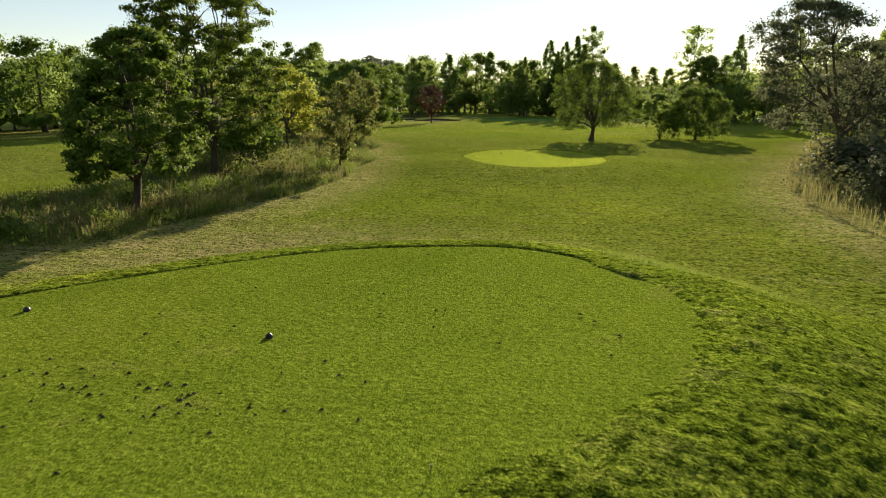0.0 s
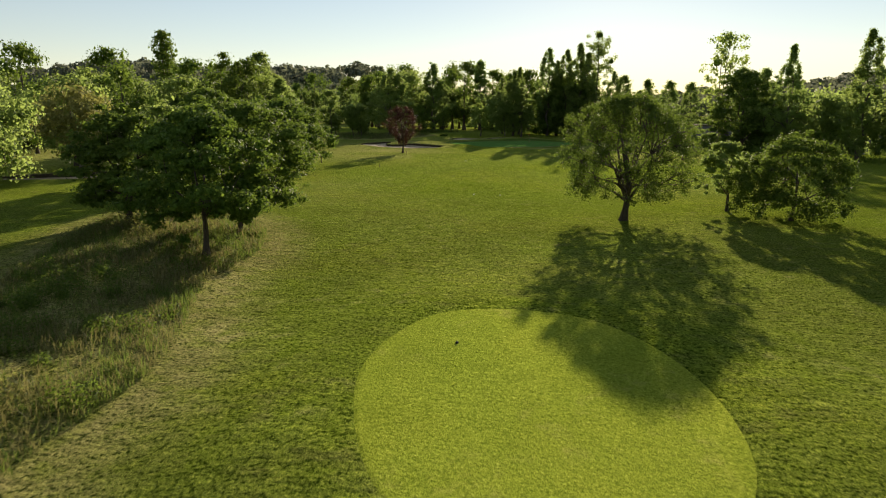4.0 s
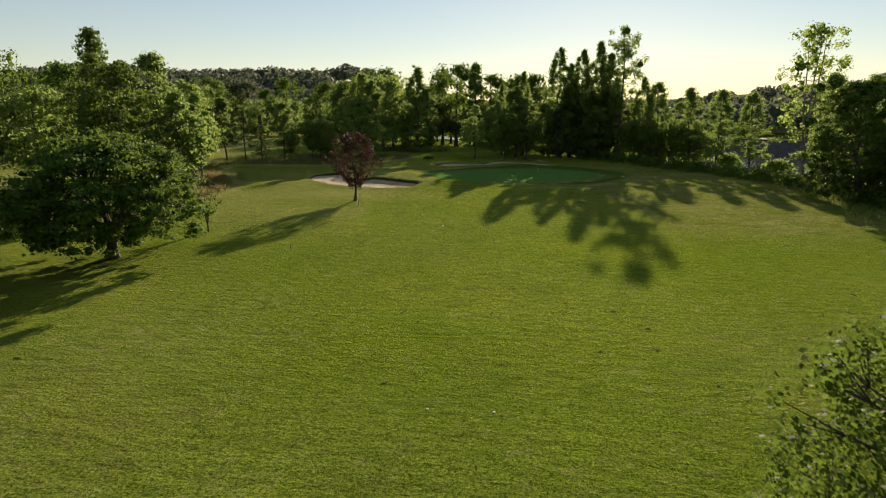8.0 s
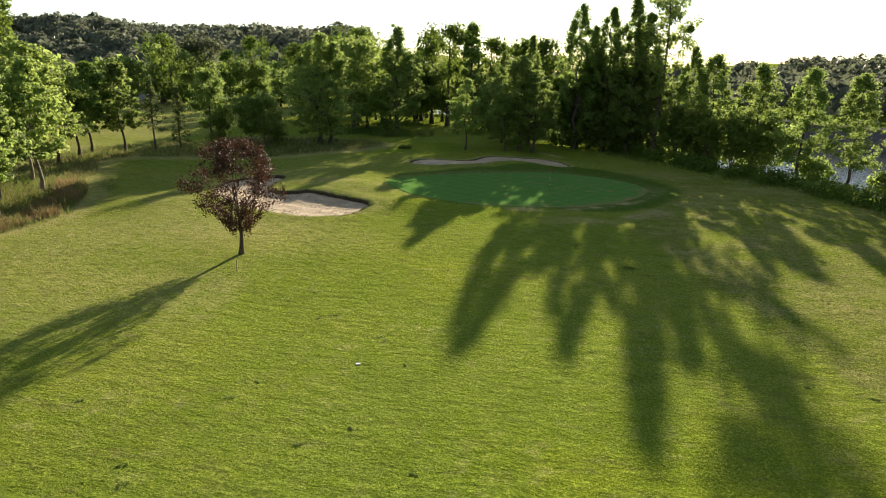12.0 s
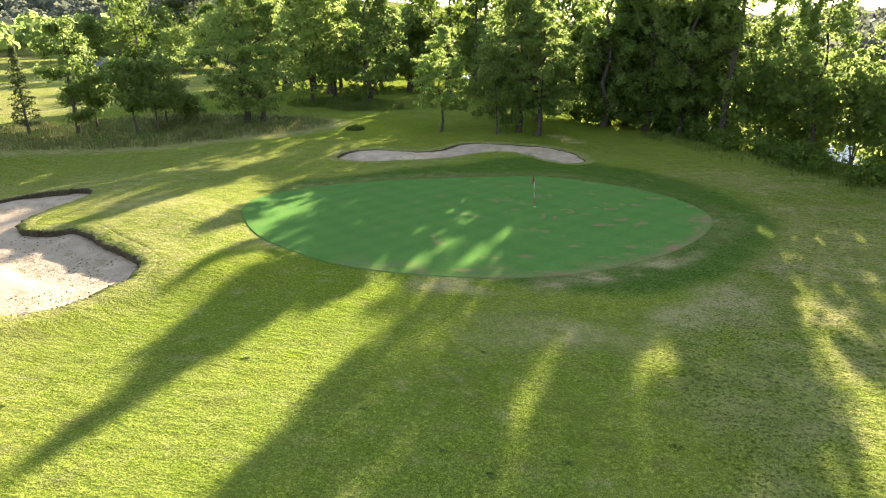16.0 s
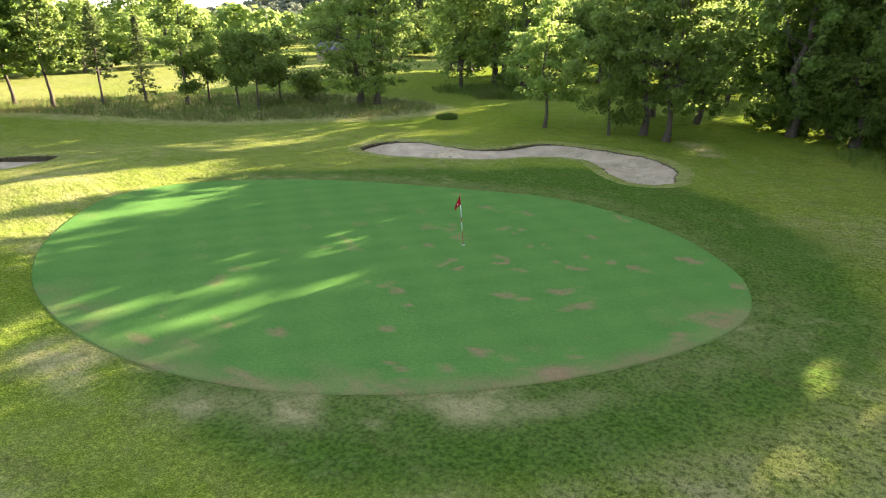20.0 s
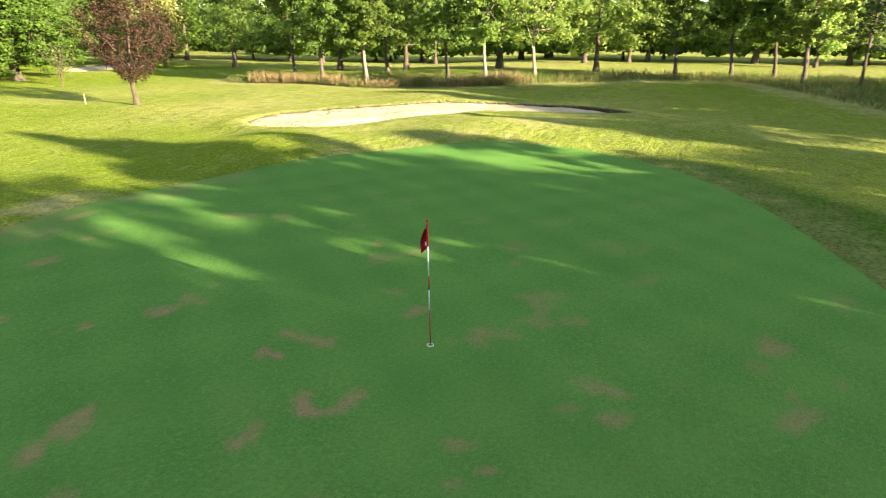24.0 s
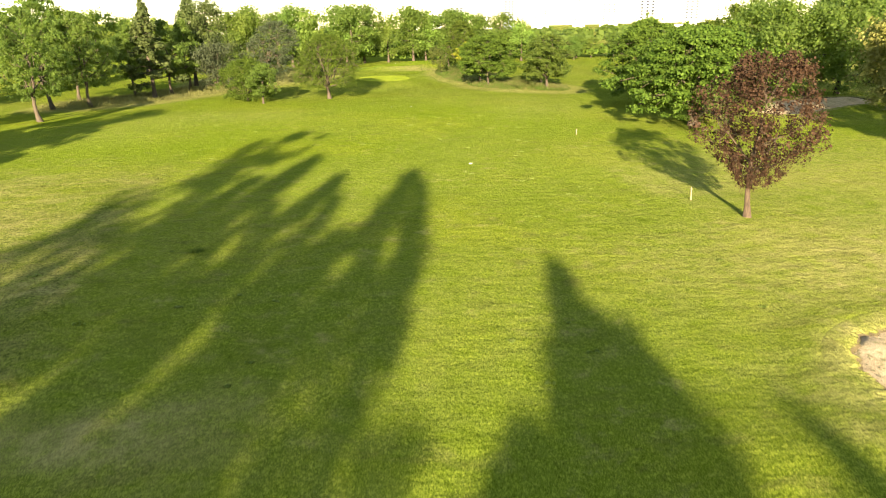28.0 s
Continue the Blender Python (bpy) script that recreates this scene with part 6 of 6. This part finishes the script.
def stake(x, y, h, lean=0):
    root = new("distance_stake")
    root.matrix_basis = pose(x, y, ground_z(x, y), lean, lean * 0.5, 15)
    bm = bmesh.new()
    bmesh.ops.create_cube(bm, size=1, matrix=Matrix.Diagonal((0.055, 0.055, h * 0.82 + 0.1, 1)).copy())
    bmesh.ops.bevel(bm, geom=bm.edges[:], offset=0.006, segments=1, affect="EDGES")
    bmesh.ops.translate(bm, verts=bm.verts[:], vec=(0, 0, h * 0.41 - 0.05))
    part("post", bm, M_WOOD, root)
    bm = bmesh.new()
    bmesh.ops.create_cone(bm, cap_ends=True, segments=4, radius1=0.052, radius2=0.012, depth=h * 0.18, matrix=pose(0, 0, h * 0.9, 0, 0, 45))
    part("tip", bm, M_WOOD, root, "pointed pale tip")
    return tagged(root, "short pale wooden marker stake on the fairway edge", "stake", "marker stakes")


stake(-21.4, 107.3, 0.5)
stake(-22.3, 130.1, 0.75, 3)


def plate(x, y, w, d, turn):
    root = new("marker_plate")
    root.matrix_basis = pose(x, y, ground_z(x, y), 0, 0, turn)
    bm = bmesh.new()
    bmesh.ops.create_cube(bm, size=1, matrix=Matrix.Diagonal((w, d, 0.05, 1)).copy())
    bmesh.ops.bevel(bm, geom=bm.edges[:], offset=0.012, segments=2, affect="EDGES")
    bmesh.ops.translate(bm, verts=bm.verts[:], vec=(0, 0, 0.02))
    part("plate", bm, M_WHITE, root)
    return tagged(root, "white distance plate set in the fairway grass", "plate", "distance plates")


plate(-11.1, 118.6, 0.2, 0.13, 20)


def divots(cx, cy, n, sx, sy, seed):
    """Torn spots in the turf: small ragged heaps of soil."""
    rs = np.random.RandomState(seed)
    verts, faces = [], []
    for _ in range(n):
        x, y = cx + rs.normal() * sx, cy + rs.normal() * sy
        z = ground_z(x, y) + 0.02
        s = 0.012 + 0.016 * rs.rand()
        k = len(verts)
        for j in range(7):
            g = 2 * math.pi * j / 7
            r = s * (0.6 + 0.7 * rs.rand())
            verts.append((x + r * math.cos(g) * 1.6, y + r * math.sin(g) * 0.8, z - 0.005))
        verts.append((x, y, z + 0.012 + 0.02 * rs.rand()))
        for j in range(7):
            faces.append((k + j, k + (j + 1) % 7, k + 7))
    return tagged(mesh_object("divots", verts, faces, M_SOIL), "torn brown divots in the tee turf", "divots", kind="stuff")


divots(-4.9, 1.6, 70, 1.2, 0.5, 4)
divots(-3.5, 4.2, 20, 1.8, 1.2, 5)
cap = lathe("sprinkler_cap", [(0.1, -0.08), (0.11, -0.05), (0.1, -0.03), (0.05, -0.015), (0.01, -0.01)], M_WHITE)
cap.matrix_basis = pose(-1.9, -0.45, ground_z(-1.9, -0.45) + 0.07)
tagged(cap, "round white sprinkler cap set in the tee", "sprinkler")
peg = lathe("tee_peg", [(0.004, -0.03), (0.005, 0.05), (0.006, 0.075), (0.012, 0.09), (0.012, 0.094), (0.004, 0.088)], M_WOOD, sides=10)
peg.matrix_basis = pose(-1.5, 0.75, ground_z(-1.5, 0.75) + 0.02, 8, 5, 0)
tagged(peg, "small wooden tee peg standing in the turf", "tee peg")
plate(-6.5, 82.3, 0.09, 0.07, 10)
plate(-4.1, 82.4, 0.09, 0.07, 50)


# ---- beyond the river and the skyline ----
def ribbon(name, label, inner, outer, z0, z1, mat):
    p = np.array([(x, y) for x, y in zip(np.interp(np.linspace(0, 1, 60), np.linspace(0, 1, len(BANK_NEAR)), BANK_NEAR[:, 0]), np.interp(np.linspace(0, 1, 60), np.linspace(0, 1, len(BANK_NEAR)), BANK_NEAR[:, 1]))])
    verts, faces = [], []
    for x, y in p:
        for o, z in ((inner, z0), (outer, z1), (outer + 0.4, z1 - 1.0)):
            verts.append((x + o / 0.86, y, z))
    for i in range(len(p) - 1):
        for k in range(2):
            a = i * 3 + k
            faces.append((a, a + 1, a + 4, a + 3))
    return tagged(mesh_object(name, verts, faces, mat), label, kind="structure")


ribbon("quay_wall", "sloping grey stone quay wall across the river", 60.0, 67.0, -3.2, 0.9, M_QUAY)
ribbon("quay_path", "pale towpath on top of the far quay", 67.5, 74.0, 1.35, 1.5, M_SAND)


def box(name, x0, x1, y0, y1, z0, z1, mat, parent, label=""):
    bm = bmesh.new()
    bmesh.ops.create_cube(bm, size=1, matrix=Matrix.Translation(((x0 + x1) / 2, (y0 + y1) / 2, (z0 + z1) / 2)) @ Matrix.Diagonal((x1 - x0, y1 - y0, z1 - z0, 1)))
    return part(name, bm, mat, parent, label)


def house(x, y, w, d, h, turn, mat=None):
    root = new("house")
    root.matrix_basis = pose(x, y, ground_z(x, y), 0, 0, turn)
    box("wall", -w / 2, w / 2, -d / 2, d / 2, -1, h, mat or M_FACADE, root, "weathered timber walls" if mat else "white rendered walls")
    bm = bmesh.new()
    o, r = 0.4, h + d * 0.38
    pts = [(-w / 2 - o, -d / 2 - o, h), (w / 2 + o, -d / 2 - o, h), (w / 2 + o, d / 2 + o, h), (-w / 2 - o, d / 2 + o, h), (-w / 2 - o, 0, r), (w / 2 + o, 0, r)]
    v = [bm.verts.new(q) for q in pts]
    for f in ((0, 1, 5, 4), (2, 3, 4, 5), (0, 4, 3), (1, 2, 5), (3, 2, 1, 0)):
        bm.faces.new([v[i] for i in f])
    part("roof", bm, M_ROOF, root, "dark slate roof")
    n = max(2, int(w / 3))
    for i in range(n):
        for k in range(max(1, int(h / 3))):
            cx = -w / 2 + w * (i + 0.5) / n
            win = box("window", cx - 0.5, cx + 0.5, -d / 2 - 0.05, -d / 2 + 0.1, 0.9 + 3 * k, 2.3 + 3 * k, M_PANE, root)
    return tagged(root, "white house with a dark roof among trees", "house", "hillside houses")


for x, y, w, d, hh, tn in ((126, 350, 16, 10, 7, 35), (158, 330, 12, 9, 6, 25), (96, 330, 14, 9, 6, 40), (192, 300, 18, 10, 8, 30), (205, 330, 14, 10, 7, 20)):
    house(x, y, w, d, hh, tn)
hut = house(-109, 255, 5, 4.4, 2.3, 10, M_WOOD)
hut["label"] = "low timber hut with a dark roof among trees"


def tower(bearing, top, width, dist, style, depth=0.6):
    g = radians(bearing)
    x, y = -7.7 + dist * math.sin(g), 163 + dist * math.cos(g)
    w, h = 2 * dist * math.tan(radians(width / 2)), 9 + dist * math.tan(radians(top))
    root = new("tower_block")
    root.matrix_basis = pose(x, y, 0, 0, 0, -bearing)
    mat = M_FACADE if style != "glass" else M_FACADE_GREY
    box("wall", -w / 2, w / 2, -w * depth, 0, -2, h, mat, root)
    box("parapet", -w / 2 - 0.6, w / 2 + 0.6, -w * depth - 0.6, 0.6, h, h + 2, M_FACADE, root)
    if style == "hall":
        for i in range(8):
            box("bay", -w / 2 + w * (i + 0.25) / 8, -w / 2 + w * (i + 0.75) / 8, -w * depth - 0.5, -w * depth + 0.3, h * 0.3, h * 0.75, M_PANE, root)
        return tagged(root, "long low white hall far beyond the trees", "building", "skyline")
    for i in range(3):
        for k in range(8):
            cx, z = -w / 2 + w * (0.22 + 0.28 * i), h * (0.25 + 0.7 * k / 8)
            box("window", cx - w * 0.075, cx + w * 0.075, -w * depth - 0.35, -w * depth + 0.2, z, z + h * 0.055, M_PANE, root)
    box("roof_plant", -w * 0.2, w * 0.2, -w * depth * 0.7, -w * depth * 0.3, h + 2, h + 6, M_CONCRETE, root)
    return tagged(root, "pale high-rise block far beyond the trees", "tower block", "skyline")


for bearing, top, width, dist, style in ((-180.2, 1.5, 0.7, 1700, "block"), (-178.4, 1.2, 0.9, 1500, "block"), (-176.6, 1.6, 1.2, 1600, "glass"), (-174.0, 2.3, 0.7, 1900, "block"), (-172.2, 2.1, 1.0, 1800, "glass"), (-169.6, 1.3, 1.4, 1600, "block"), (-166.4, 2.0, 1.0, 1500, "block"), (-164.0, 1.6, 1.4, 1450, "block"), (-161.0, 2.3, 1.5, 1400, "block"), (-157.6, 1.9, 1.3, 1400, "block"), (-155.2, 1.3, 1.6, 1350, "block"), (-158.6, -0.35, 4.6, 700, "hall"), (164.0, -0.2, 2.4, 900, "hall")):
    tower(bearing, top, width, dist, style)


def pylon(bearing, top, dist):
    g = radians(bearing)
    x, y = -7.7 + dist * math.sin(g), 163 + dist * math.cos(g)
    h = 9 + dist * math.tan(radians(top))
    root = new("pylon")
    root.matrix_basis = pose(x, y, 0, 0, 0, 20)
    for sx, sy in ((-1, -1), (1, -1), (1, 1), (-1, 1)):
        v, f = [], []
        tube([(4 * sx, 4 * sy, -1), (2 * sx, 2 * sy, h * 0.5), (0.7 * sx, 0.7 * sy, h)], [0.3, 0.25, 0.15], 5, v, f)
        mesh_object("leg", v, f, M_CONCRETE, root)
    for k in range(5):
        v, f = [], []
        z = h * (0.2 + 0.15 * k)
        r = 4 - 3.3 * z / h
        tube([(-r, -r, z), (r, -r, z + 2), (r, r, z), (-r, r, z + 2), (-r, -r, z)], [0.12] * 5, 4, v, f)
        mesh_object("bracing", v, f, M_CONCRETE, root)
    return tagged(root, "thin grey lattice mast far off", "mast", "masts")


pylon(171.2, 3.2, 600)
pylon(172.0, 3.6, 640)
